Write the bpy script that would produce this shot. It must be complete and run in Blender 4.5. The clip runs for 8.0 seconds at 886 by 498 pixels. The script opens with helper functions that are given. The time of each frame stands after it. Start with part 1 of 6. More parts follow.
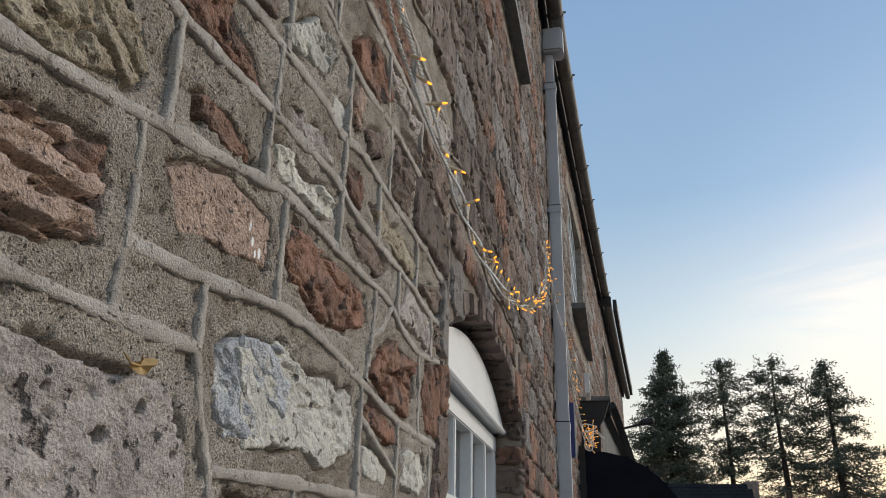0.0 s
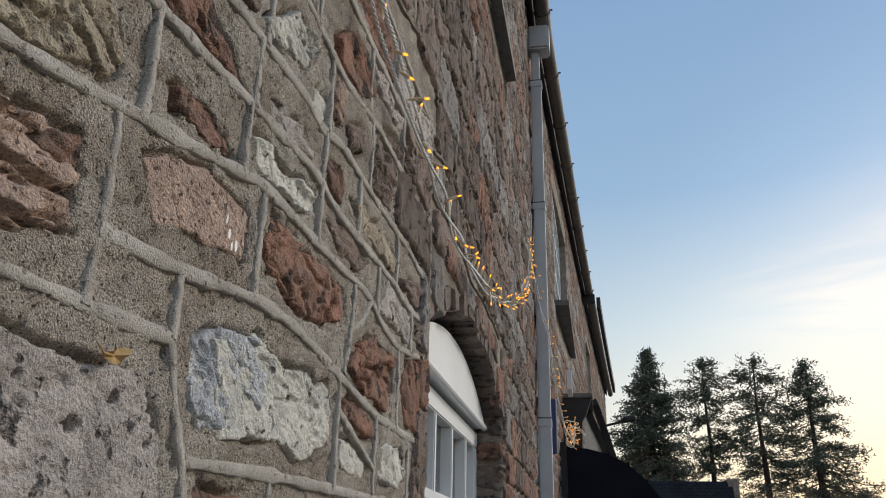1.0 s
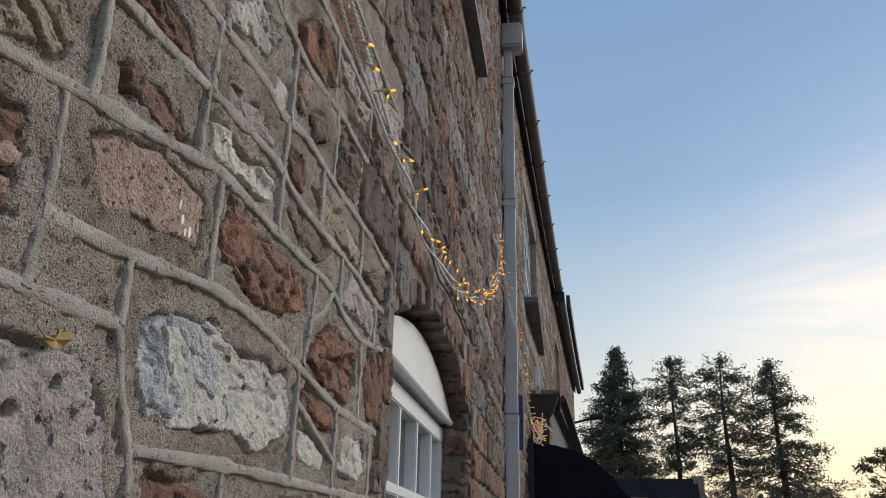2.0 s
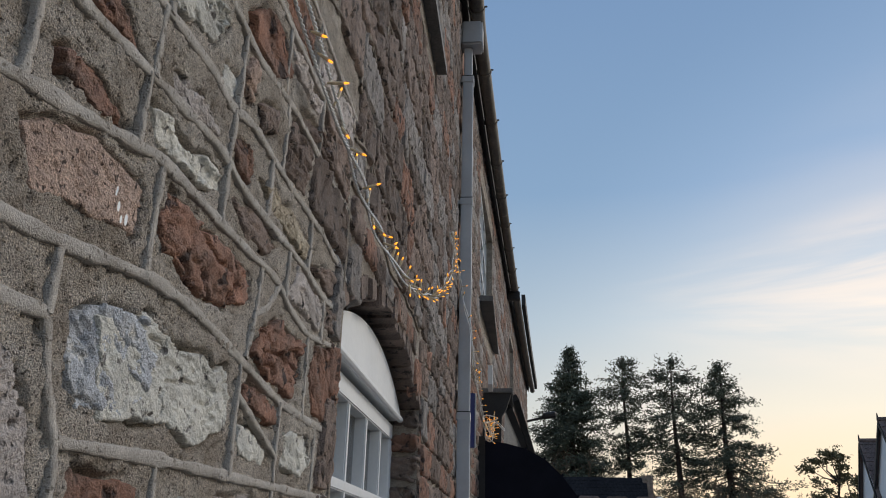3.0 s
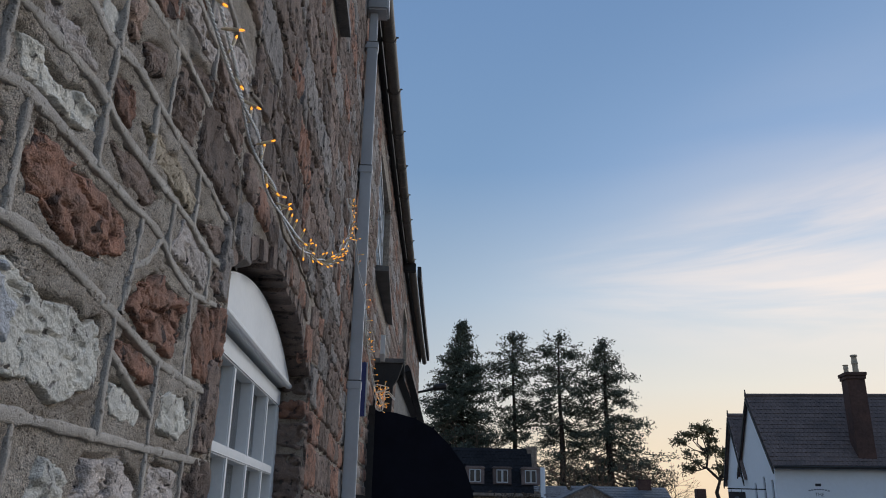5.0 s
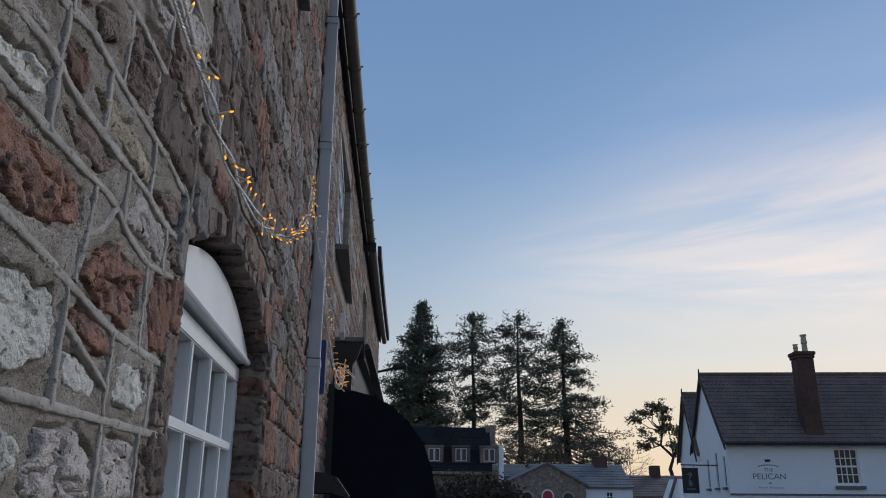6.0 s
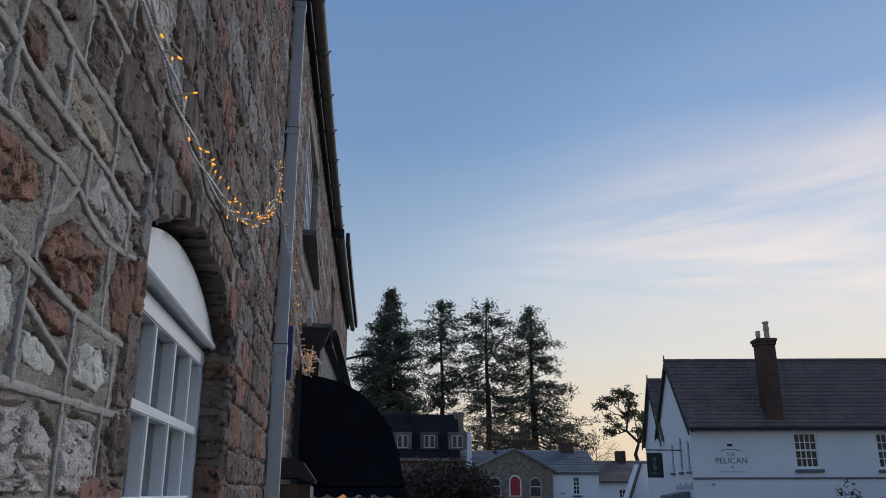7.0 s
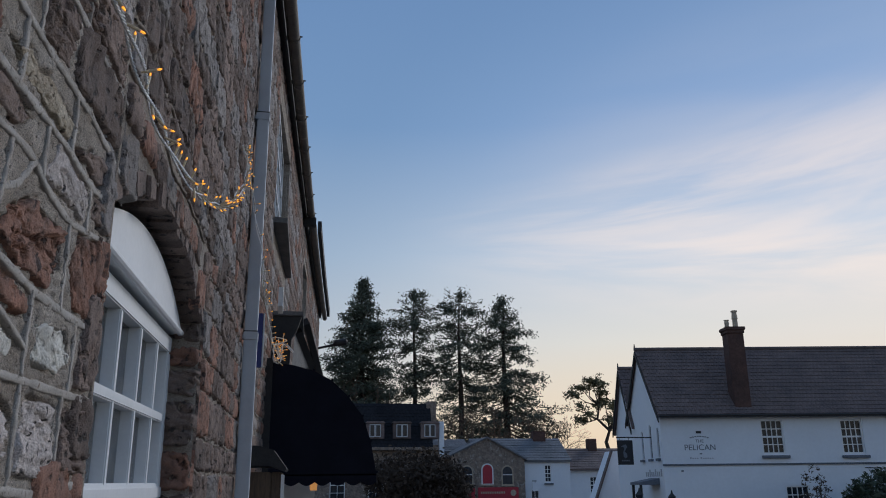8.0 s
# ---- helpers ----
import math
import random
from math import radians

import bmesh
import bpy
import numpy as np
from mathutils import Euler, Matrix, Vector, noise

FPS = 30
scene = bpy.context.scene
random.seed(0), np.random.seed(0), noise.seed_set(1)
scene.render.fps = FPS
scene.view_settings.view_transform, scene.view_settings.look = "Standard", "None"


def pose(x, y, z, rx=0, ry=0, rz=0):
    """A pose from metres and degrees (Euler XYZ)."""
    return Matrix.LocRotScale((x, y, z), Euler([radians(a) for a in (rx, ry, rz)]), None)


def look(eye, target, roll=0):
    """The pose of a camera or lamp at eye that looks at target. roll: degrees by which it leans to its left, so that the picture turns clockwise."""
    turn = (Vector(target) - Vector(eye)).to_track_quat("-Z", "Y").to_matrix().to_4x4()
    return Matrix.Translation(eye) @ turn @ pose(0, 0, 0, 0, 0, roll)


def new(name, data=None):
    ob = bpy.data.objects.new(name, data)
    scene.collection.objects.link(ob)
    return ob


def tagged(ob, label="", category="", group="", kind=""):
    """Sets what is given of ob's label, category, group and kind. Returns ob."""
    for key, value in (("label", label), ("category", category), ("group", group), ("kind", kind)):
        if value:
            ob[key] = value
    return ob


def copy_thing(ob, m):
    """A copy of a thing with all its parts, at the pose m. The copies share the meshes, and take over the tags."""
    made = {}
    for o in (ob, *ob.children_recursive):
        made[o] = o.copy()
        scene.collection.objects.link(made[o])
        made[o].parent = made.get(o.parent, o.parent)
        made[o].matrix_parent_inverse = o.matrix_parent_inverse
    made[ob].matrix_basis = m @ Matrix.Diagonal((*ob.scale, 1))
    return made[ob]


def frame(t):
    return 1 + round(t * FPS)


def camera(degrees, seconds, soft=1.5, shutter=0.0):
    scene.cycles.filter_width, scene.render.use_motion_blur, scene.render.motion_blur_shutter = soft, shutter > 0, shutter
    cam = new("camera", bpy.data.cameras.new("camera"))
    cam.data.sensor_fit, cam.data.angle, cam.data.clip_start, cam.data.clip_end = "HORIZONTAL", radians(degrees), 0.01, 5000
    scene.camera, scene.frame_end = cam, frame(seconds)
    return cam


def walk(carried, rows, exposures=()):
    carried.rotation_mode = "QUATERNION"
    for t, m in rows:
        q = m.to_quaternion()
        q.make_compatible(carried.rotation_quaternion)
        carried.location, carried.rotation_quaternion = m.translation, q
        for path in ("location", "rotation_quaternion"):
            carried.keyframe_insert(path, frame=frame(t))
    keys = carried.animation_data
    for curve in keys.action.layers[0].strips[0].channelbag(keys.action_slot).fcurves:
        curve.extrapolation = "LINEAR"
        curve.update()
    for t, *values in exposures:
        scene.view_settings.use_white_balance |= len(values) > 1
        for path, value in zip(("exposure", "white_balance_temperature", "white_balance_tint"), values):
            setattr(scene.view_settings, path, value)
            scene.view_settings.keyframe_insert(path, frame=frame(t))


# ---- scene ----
cam = camera(58.0, 8.0, soft=1.0)
# seconds, stops, kelvin, tint
EXPOSURES = [(0.0, 0.27, 7650, 8), (1.6, 0.2, 7550, 8), (3.0, -0.06, 7250, 9), (4.5, -0.24, 6700, 9), (8.0, -0.42, 6250, 10)]
SKY, GLOW, SUN_TURN = 1.0, 35.0, 52.0
PATH = [
    (0, (0.352, -0.438, 1.76), (-0.037, 1.381, 2.494), 1.0),
    (0.5, (0.357, -0.439, 1.759), (-0.018, 1.385, 2.488), 1.2),
    (1, (0.362, -0.441, 1.756), (0.008, 1.388, 2.482), 1.2),
    (1.5, (0.367, -0.437, 1.752), (0.043, 1.399, 2.474), 1.2),
    (3, (0.39, -0.424, 1.751), (0.208, 1.434, 2.467), 1.4),
    (3.5, (0.389, -0.42, 1.753), (0.272, 1.446, 2.464), 1.5),
    (4, (0.389, -0.41, 1.75), (0.336, 1.463, 2.45), 1.4),
    (4.5, (0.393, -0.4, 1.747), (0.407, 1.48, 2.428), 1.2),
    (5.8, (0.395, -0.391, 1.733), (0.55, 1.505, 2.351), 0.6),
    (6, (0.395, -0.391, 1.729), (0.569, 1.505, 2.34), 0.4),
    (6.5, (0.398, -0.395, 1.723), (0.615, 1.502, 2.318), 0.1),
    (7, (0.404, -0.404, 1.714), (0.656, 1.493, 2.296), -0.1),
    (7.5, (0.407, -0.391, 1.71), (0.695, 1.505, 2.279), -0.2),
    (8, (0.412, -0.383, 1.701), (0.732, 1.511, 2.258), -0.6),
]
walk(cam, [(t, look(eye, target, roll)) for t, eye, target, roll in PATH], EXPOSURES)


# ---------- world and light ----------
def link(nt, a, b):
    nt.links.new(a, b)


def build_world():
    w = bpy.data.worlds.new("dusk_sky")
    scene.world = w
    w.use_nodes = True
    nt = w.node_tree
    nt.nodes.clear()
    out = nt.nodes.new("ShaderNodeOutputWorld")
    bg = nt.nodes.new("ShaderNodeBackground")
    bg.inputs["Strength"].default_value = SKY
    tc = nt.nodes.new("ShaderNodeTexCoord")
    sep = nt.nodes.new("ShaderNodeSeparateXYZ")
    link(nt, tc.outputs["Generated"], sep.inputs[0])
    warm, cool = nt.nodes.new("ShaderNodeValToRGB"), nt.nodes.new("ShaderNodeValToRGB")
    for ramp, stops in ((warm, ((0.0, (1.16, 0.78, 0.43)), (0.07, (1.20, 0.94, 0.62)), (0.16, (1.04, 0.99, 0.89)), (0.27, (0.76, 0.87, 1.01)), (0.42, (0.39, 0.57, 0.90)), (0.62, (0.24, 0.41, 0.73)), (1.0, (0.28, 0.40, 0.63)))),
                        (cool, ((0.0, (0.78, 0.64, 0.42)), (0.12, (0.70, 0.74, 0.76)), (0.27, (0.46, 0.60, 0.77)), (0.42, (0.25, 0.42, 0.69)), (0.62, (0.19, 0.34, 0.62)), (1.0, (0.26, 0.38, 0.60))))):
        el = ramp.color_ramp.elements
        while len(el) < len(stops):
            el.new(0.5)
        for e, (p, c) in zip(el, stops):
            e.position, e.color = p, (*c, 1)
        link(nt, sep.outputs["Z"], ramp.inputs[0])
    dot = nt.nodes.new("ShaderNodeVectorMath")
    dot.operation = "DOT_PRODUCT"
    dot.inputs[1].default_value = (math.sin(radians(GLOW)), math.cos(radians(GLOW)), 0)
    link(nt, tc.outputs["Generated"], dot.inputs[0])
    mr = nt.nodes.new("ShaderNodeMapRange")
    mr.interpolation_type = "SMOOTHSTEP"
    mr.inputs["From Min"].default_value, mr.inputs["From Max"].default_value = 0.76, 0.995
    link(nt, dot.outputs["Value"], mr.inputs["Value"])
    grad = nt.nodes.new("ShaderNodeMix")
    grad.data_type = "RGBA"
    link(nt, mr.outputs[0], grad.inputs[0])
    link(nt, cool.outputs[0], grad.inputs[6])
    link(nt, warm.outputs[0], grad.inputs[7])
    # thin streaks of high cloud, slanting down to the left
    mp = nt.nodes.new("ShaderNodeMapping")
    mp.inputs["Rotation"].default_value = (0, radians(-14), 0)
    mp.inputs["Scale"].default_value = (1.3, 1.3, 7.5)
    link(nt, tc.outputs["Generated"], mp.inputs[0])
    ns = nt.nodes.new("ShaderNodeTexNoise")
    ns.inputs["Scale"].default_value, ns.inputs["Detail"].default_value, ns.inputs["Roughness"].default_value = 1.15, 4.0, 0.5
    link(nt, mp.outputs[0], ns.inputs["Vector"])
    cm = nt.nodes.new("ShaderNodeMapRange")
    cm.interpolation_type = "SMOOTHSTEP"
    cm.inputs["From Min"].default_value, cm.inputs["From Max"].default_value, cm.inputs["To Max"].default_value = 0.42, 0.72, 0.40
    link(nt, ns.outputs["Fac"], cm.inputs["Value"])
    clouds = nt.nodes.new("ShaderNodeMix")
    clouds.data_type = "RGBA"
    clouds.inputs[7].default_value = (1.10, 0.98, 0.90, 1)
    side = nt.nodes.new("ShaderNodeMath")
    side.operation = "MULTIPLY"
    link(nt, cm.outputs[0], side.inputs[0])
    near_glow = nt.nodes.new("ShaderNodeMapRange")
    near_glow.interpolation_type = "SMOOTHSTEP"
    near_glow.inputs["From Min"].default_value, near_glow.inputs["From Max"].default_value = 0.84, 0.99
    link(nt, dot.outputs["Value"], near_glow.inputs["Value"])
    link(nt, near_glow.outputs[0], side.inputs[1])
    link(nt, side.outputs[0], clouds.inputs[0])
    link(nt, grad.outputs[2], clouds.inputs[6])

    def calc(op, a, b):
        n = nt.nodes.new("ShaderNodeMath")
        n.operation = op
        for k, v in enumerate((a, b)):
            if isinstance(v, float):
                n.inputs[k].default_value = v
            else:
                link(nt, v, n.inputs[k])
        return n.outputs[0]

    def ease(v, lo, hi, top=1.0):
        n = nt.nodes.new("ShaderNodeMapRange")
        n.interpolation_type = "SMOOTHSTEP"
        n.inputs["From Min"].default_value, n.inputs["From Max"].default_value, n.inputs["To Max"].default_value = lo, hi, top
        link(nt, v, n.inputs["Value"])
        return n.outputs[0]

    # a bank of cirrus fanning out over the glow
    along = calc("MAXIMUM", calc("ADD", sep.outputs["X"], 0.12), 0.03)
    fan = calc("DIVIDE", calc("SUBTRACT", sep.outputs["Z"], 0.285), along)
    spot = nt.nodes.new("ShaderNodeCombineXYZ")
    link(nt, calc("MULTIPLY", fan, 11.0), spot.inputs[0])
    link(nt, calc("MULTIPLY", along, 3.2), spot.inputs[1])
    wisps = nt.nodes.new("ShaderNodeTexNoise")
    wisps.inputs["Scale"].default_value, wisps.inputs["Detail"].default_value, wisps.inputs["Roughness"].default_value = 1.0, 5.0, 0.55
    wisps.inputs["Distortion"].default_value = 0.4
    link(nt, spot.outputs[0], wisps.inputs["Vector"])
    bank = calc("SUBTRACT", 1.0, ease(calc("ABSOLUTE", fan, 0.0), 0.05, 0.22))
    bank = calc("MULTIPLY", bank, ease(wisps.outputs["Fac"], 0.30, 0.66, 0.62))
    bank = calc("MULTIPLY", bank, ease(sep.outputs["X"], 0.08, 0.48))
    bank = calc("MULTIPLY", bank, ease(sep.outputs["Y"], 0.3, 0.6))
    cirrus = nt.nodes.new("ShaderNodeMix")
    cirrus.data_type = "RGBA"
    cirrus.inputs[7].default_value = (1.42, 1.16, 0.98, 1)
    link(nt, bank, cirrus.inputs[0])
    link(nt, clouds.outputs[2], cirrus.inputs[6])
    # the physical sky, low sun behind the glow
    sky = nt.nodes.new("ShaderNodeTexSky")
    sky.sky_type, sky.sun_disc = "NISHITA", False
    sky.sun_elevation, sky.sun_rotation = radians(30), radians(SUN_TURN)
    dim = nt.nodes.new("ShaderNodeVectorMath")
    dim.operation = "SCALE"
    dim.inputs["Scale"].default_value = 0.08
    link(nt, sky.outputs[0], dim.inputs[0])
    both = nt.nodes.new("ShaderNodeMix")
    both.data_type = "RGBA"
    both.inputs[0].default_value = 0.06
    link(nt, cirrus.outputs[2], both.inputs[6])
    link(nt, dim.outputs[0], both.inputs[7])
    link(nt, both.outputs[2], bg.inputs["Color"])
    link(nt, bg.outputs[0], out.inputs[0])


build_world()
sun = new("sun", bpy.data.lights.new("sun", "SUN"))
sun.data.energy, sun.data.angle, sun.data.color = 1.4, radians(16), (1.0, 0.97, 0.95)
sun.matrix_world = look((math.sin(radians(SUN_TURN)) * 100, math.cos(radians(SUN_TURN)) * 100, 58), (0, 0, 0))


# ---------- materials ----------
def material(name, colour, second=None, rough=0.85, metal=0.0, coarse=6.0, fine=160.0, bump=0.3, depth=0.004, spots=None, spot_scale=40.0, spot_lo=0.58, vary=0.0, stretch=(1, 1, 1), spec=0.4, grain=0.28):
    """A surface with colour variation at two scales, optional flecks, and a fine relief."""
    m = bpy.data.materials.new(name)
    m.use_nodes = True
    nt = m.node_tree
    b = nt.nodes["Principled BSDF"]
    b.inputs["Roughness"].default_value, b.inputs["Metallic"].default_value = rough, metal
    b.inputs["Specular IOR Level"].default_value = spec
    second = second or tuple(c * 0.7 for c in colour)
    tc = nt.nodes.new("ShaderNodeTexCoord")
    oi = nt.nodes.new("ShaderNodeObjectInfo")
    off = nt.nodes.new("ShaderNodeVectorMath")
    off.operation = "MULTIPLY_ADD"
    off.inputs[1].default_value = stretch
    link(nt, tc.outputs["Object"], off.inputs[0])
    link(nt, oi.outputs["Random"], off.inputs[2])
    n1, n2 = nt.nodes.new("ShaderNodeTexNoise"), nt.nodes.new("ShaderNodeTexNoise")
    n1.inputs["Scale"].default_value, n1.inputs["Detail"].default_value, n1.inputs["Roughness"].default_value = coarse, 8, 0.68
    n2.inputs["Scale"].default_value, n2.inputs["Detail"].default_value, n2.inputs["Roughness"].default_value = fine, 5, 0.6
    for n in (n1, n2):
        link(nt, off.outputs[0], n.inputs["Vector"])
    r1 = nt.nodes.new("ShaderNodeMapRange")
    r1.inputs["From Min"].default_value, r1.inputs["From Max"].default_value = 0.36, 0.66
    link(nt, n1.outputs["Fac"], r1.inputs["Value"])
    mix = nt.nodes.new("ShaderNodeMix")
    mix.data_type = "RGBA"
    mix.inputs[6].default_value, mix.inputs[7].default_value = (*colour, 1), (*second, 1)
    link(nt, r1.outputs[0], mix.inputs[0])
    last = mix.outputs[2]
    r2 = nt.nodes.new("ShaderNodeMapRange")
    r2.inputs["From Min"].default_value, r2.inputs["From Max"].default_value = 0.3, 0.7
    r2.inputs["To Min"].default_value, r2.inputs["To Max"].default_value = 1 - grain, 1 + grain
    link(nt, n2.outputs["Fac"], r2.inputs["Value"])
    mul = nt.nodes.new("ShaderNodeVectorMath")
    mul.operation = "SCALE"
    link(nt, last, mul.inputs[0])
    link(nt, r2.outputs[0], mul.inputs["Scale"])
    last = mul.outputs[0]
    if spots:
        n3 = nt.nodes.new("ShaderNodeTexNoise")
        n3.inputs["Scale"].default_value, n3.inputs["Detail"].default_value = spot_scale, 4
        link(nt, off.outputs[0], n3.inputs["Vector"])
        r3 = nt.nodes.new("ShaderNodeMapRange")
        r3.inputs["From Min"].default_value, r3.inputs["From Max"].default_value = spot_lo, spot_lo + 0.08
        link(nt, n3.outputs["Fac"], r3.inputs["Value"])
        sm = nt.nodes.new("ShaderNodeMix")
        sm.data_type = "RGBA"
        sm.inputs[7].default_value = (*spots, 1)
        link(nt, r3.outputs[0], sm.inputs[0])
        link(nt, last, sm.inputs[6])
        last = sm.outputs[2]
    if vary:
        rv = nt.nodes.new("ShaderNodeMapRange")
        rv.inputs["To Min"].default_value, rv.inputs["To Max"].default_value = 1 - vary, 1 + vary
        link(nt, oi.outputs["Random"], rv.inputs["Value"])
        vm = nt.nodes.new("ShaderNodeVectorMath")
        vm.operation = "SCALE"
        link(nt, last, vm.inputs[0])
        link(nt, rv.outputs[0], vm.inputs["Scale"])
        last = vm.outputs[0]
    link(nt, last, b.inputs["Base Color"])
    if bump:
        add = nt.nodes.new("ShaderNodeMath")
        add.operation = "MULTIPLY_ADD"
        add.inputs[1].default_value = 0.6
        link(nt, n1.outputs["Fac"], add.inputs[0])
        link(nt, n2.outputs["Fac"], add.inputs[2])
        height = add.outputs[0]
        if spots:
            dip = nt.nodes.new("ShaderNodeMath")
            dip.operation = "MULTIPLY_ADD"
            dip.inputs[1].default_value = -0.8
            link(nt, r3.outputs[0], dip.inputs[0])
            link(nt, height, dip.inputs[2])
            height = dip.outputs[0]
        bp = nt.nodes.new("ShaderNodeBump")
        bp.inputs["Strength"].default_value, bp.inputs["Distance"].default_value = bump, depth
        link(nt, height, bp.inputs["Height"])
        link(nt, bp.outputs[0], b.inputs["Normal"])
    return m


def glowing(name, colour, strength):
    m = bpy.data.materials.new(name)
    m.use_nodes = True
    b = m.node_tree.nodes["Principled BSDF"]
    b.inputs["Base Color"].default_value = (*colour, 1)
    b.inputs["Emission Color"].default_value = (*colour, 1)
    b.inputs["Emission Strength"].default_value = strength
    return m


def glass(name, tint=(0.9, 0.95, 0.97), rough=0.02):
    m = bpy.data.materials.new(name)
    m.use_nodes = True
    b = m.node_tree.nodes["Principled BSDF"]
    b.inputs["Base Color"].default_value = (*tint, 1)
    b.inputs["Roughness"].default_value = rough
    b.inputs["Transmission Weight"].default_value = 1.0
    b.inputs["IOR"].default_value = 1.45
    return m


# dark spots are pebbles and pits; the pits' shade is in the colour
MORTAR = material("grey_brown_pebbly_mortar", (0.75, 0.67, 0.59), (0.44, 0.365, 0.295), 0.95, coarse=11, fine=520, bump=1.0, depth=0.012, spots=(0.15, 0.12, 0.10), spot_scale=300, spot_lo=0.59, grain=0.6)
# a darker copy of MORTAR; the far wall's dimness is put into the colour
DIMMORTAR = material("dimmed_brown_mortar", (0.48, 0.415, 0.355), (0.29, 0.245, 0.205), 0.95, coarse=9, fine=400, bump=1.0, depth=0.008, spots=(0.12, 0.10, 0.085), spot_scale=200, spot_lo=0.60, grain=0.45)
RIBBON = material("smooth_grey_cement", (0.52, 0.478, 0.435), (0.35, 0.312, 0.275), 0.9, coarse=18, fine=460, bump=0.7, depth=0.005, spots=(0.24, 0.21, 0.18), spot_scale=120, spot_lo=0.60, grain=0.28)
# dark spots: stains, and pits whose inner shade is coloured in
STONES = {
    "red": material("red_sandstone", (0.41, 0.205, 0.14), (0.20, 0.135, 0.11), coarse=11, fine=360, bump=1.0, depth=0.006, grain=0.42, spots=(0.075, 0.050, 0.045), spot_scale=30, spot_lo=0.57, vary=0.18),
    "pink": material("pink_sandstone", (0.66, 0.475, 0.385), (0.47, 0.335, 0.275), coarse=20, fine=380, bump=1.0, depth=0.006, grain=0.40, spots=(0.15, 0.11, 0.095), spot_scale=150, spot_lo=0.60, vary=0.12),
    "pale": material("pale_limestone", (0.74, 0.71, 0.64), (0.48, 0.465, 0.43), coarse=13, fine=320, bump=0.8, depth=0.005, grain=0.26, spots=(0.20, 0.18, 0.17), spot_scale=55, spot_lo=0.61, vary=0.1),
    "grey": material("grey_rubble_stone", (0.67, 0.59, 0.55), (0.44, 0.39, 0.365), coarse=14, fine=300, bump=1.0, depth=0.006, grain=0.34, spots=(0.10, 0.09, 0.088), spot_scale=60, spot_lo=0.60, vary=0.15),
    "blue": material("blue_grey_limestone", (0.68, 0.695, 0.73), (0.42, 0.435, 0.475), coarse=13, fine=320, bump=1.0, depth=0.006, spots=(0.74, 0.71, 0.66), spot_scale=24, spot_lo=0.60, grain=0.3),
    "brown": material("brown_sandstone", (0.34, 0.25, 0.21), (0.19, 0.145, 0.125), coarse=16, fine=340, bump=1.0, depth=0.0065, grain=0.42, spots=(0.075, 0.060, 0.052), spot_scale=40, spot_lo=0.58, vary=0.2),
    "umber": material("dark_umber_stone", (0.24, 0.175, 0.145), (0.14, 0.11, 0.097), coarse=14, fine=300, bump=1.0, depth=0.0065, grain=0.42, spots=(0.06, 0.05, 0.045), spot_scale=40, spot_lo=0.58, vary=0.2),
    # the grey stone again, coloured darker to carry the far stretch's lower brightness
    "dimgrey": material("dimmed_grey_stone", (0.36, 0.32, 0.30), (0.22, 0.20, 0.19), coarse=14, fine=300, bump=1.0, depth=0.006, grain=0.38, spots=(0.08, 0.072, 0.07), spot_scale=50, spot_lo=0.59, vary=0.2),
    "tan": material("buff_sandstone", (0.62, 0.53, 0.405), (0.40, 0.32, 0.235), coarse=16, fine=330, bump=1.0, depth=0.0065, grain=0.38, spots=(0.15, 0.115, 0.085), spot_scale=70, spot_lo=0.61, vary=0.1),
}
WHITE = material("white_gloss_paint", (0.80, 0.81, 0.82), (0.74, 0.755, 0.77), 0.4, coarse=5, fine=60, bump=0.08, depth=0.002, grain=0.03)
PIPE = material("pale_grey_painted_metal", (0.55, 0.57, 0.60), (0.47, 0.49, 0.52), 0.5, coarse=4, fine=70, bump=0.06, depth=0.001, grain=0.03)
GUTTER = material("weathered_brown_plastic", (0.17, 0.15, 0.13), (0.11, 0.10, 0.09), 0.6, coarse=5, fine=60, bump=0.2, depth=0.002, spots=(0.26, 0.23, 0.19), spot_scale=9, spot_lo=0.62)
DARKWOOD = material("black_stained_timber", (0.030, 0.028, 0.028), (0.018, 0.018, 0.02), 0.6, coarse=6, fine=90, bump=0.3, depth=0.002)
LEAD = material("grey_stone_sill", (0.20, 0.195, 0.19), (0.13, 0.13, 0.13), 0.8, coarse=8, fine=100, bump=0.4, depth=0.003)
ROOF = material("dark_clay_tile", (0.18, 0.135, 0.125), (0.11, 0.087, 0.084), 0.85, coarse=1.2, fine=14, bump=0.5, depth=0.02, vary=0.25)
SLATE = material("grey_roof_slate", (0.16, 0.165, 0.18), (0.10, 0.105, 0.115), 0.6, coarse=0.8, fine=9, bump=0.4, depth=0.02, vary=0.2)
# white paint tinted blue: the cool skylight on it is put into the colour
RENDER = material("white_render_cool_tint", (0.78, 0.81, 0.86), (0.72, 0.755, 0.81), 0.85, coarse=0.25, fine=8, bump=0.1, depth=0.004, grain=0.03)
CANVAS = material("black_awning_canvas", (0.011, 0.012, 0.021), (0.007, 0.008, 0.014), 0.9, coarse=5, fine=300, bump=0.2, depth=0.002, spec=0.15)
GLASS = glass("window_glass")
# room surfaces coloured dark, standing for the gloom of unlit rooms
ROOM = material("darkened_room_plaster", (0.10, 0.10, 0.105), (0.07, 0.07, 0.075), 0.9, coarse=2, fine=20, bump=0.1)
ASPHALT = material("worn_asphalt", (0.055, 0.055, 0.055), (0.04, 0.04, 0.042), 0.9, coarse=0.4, fine=60, bump=0.5, depth=0.006)
WIRE = material("milky_clear_cable", (0.90, 0.90, 0.88), (0.80, 0.80, 0.79), 0.15, coarse=30, fine=200, bump=0.0, spec=0.6)
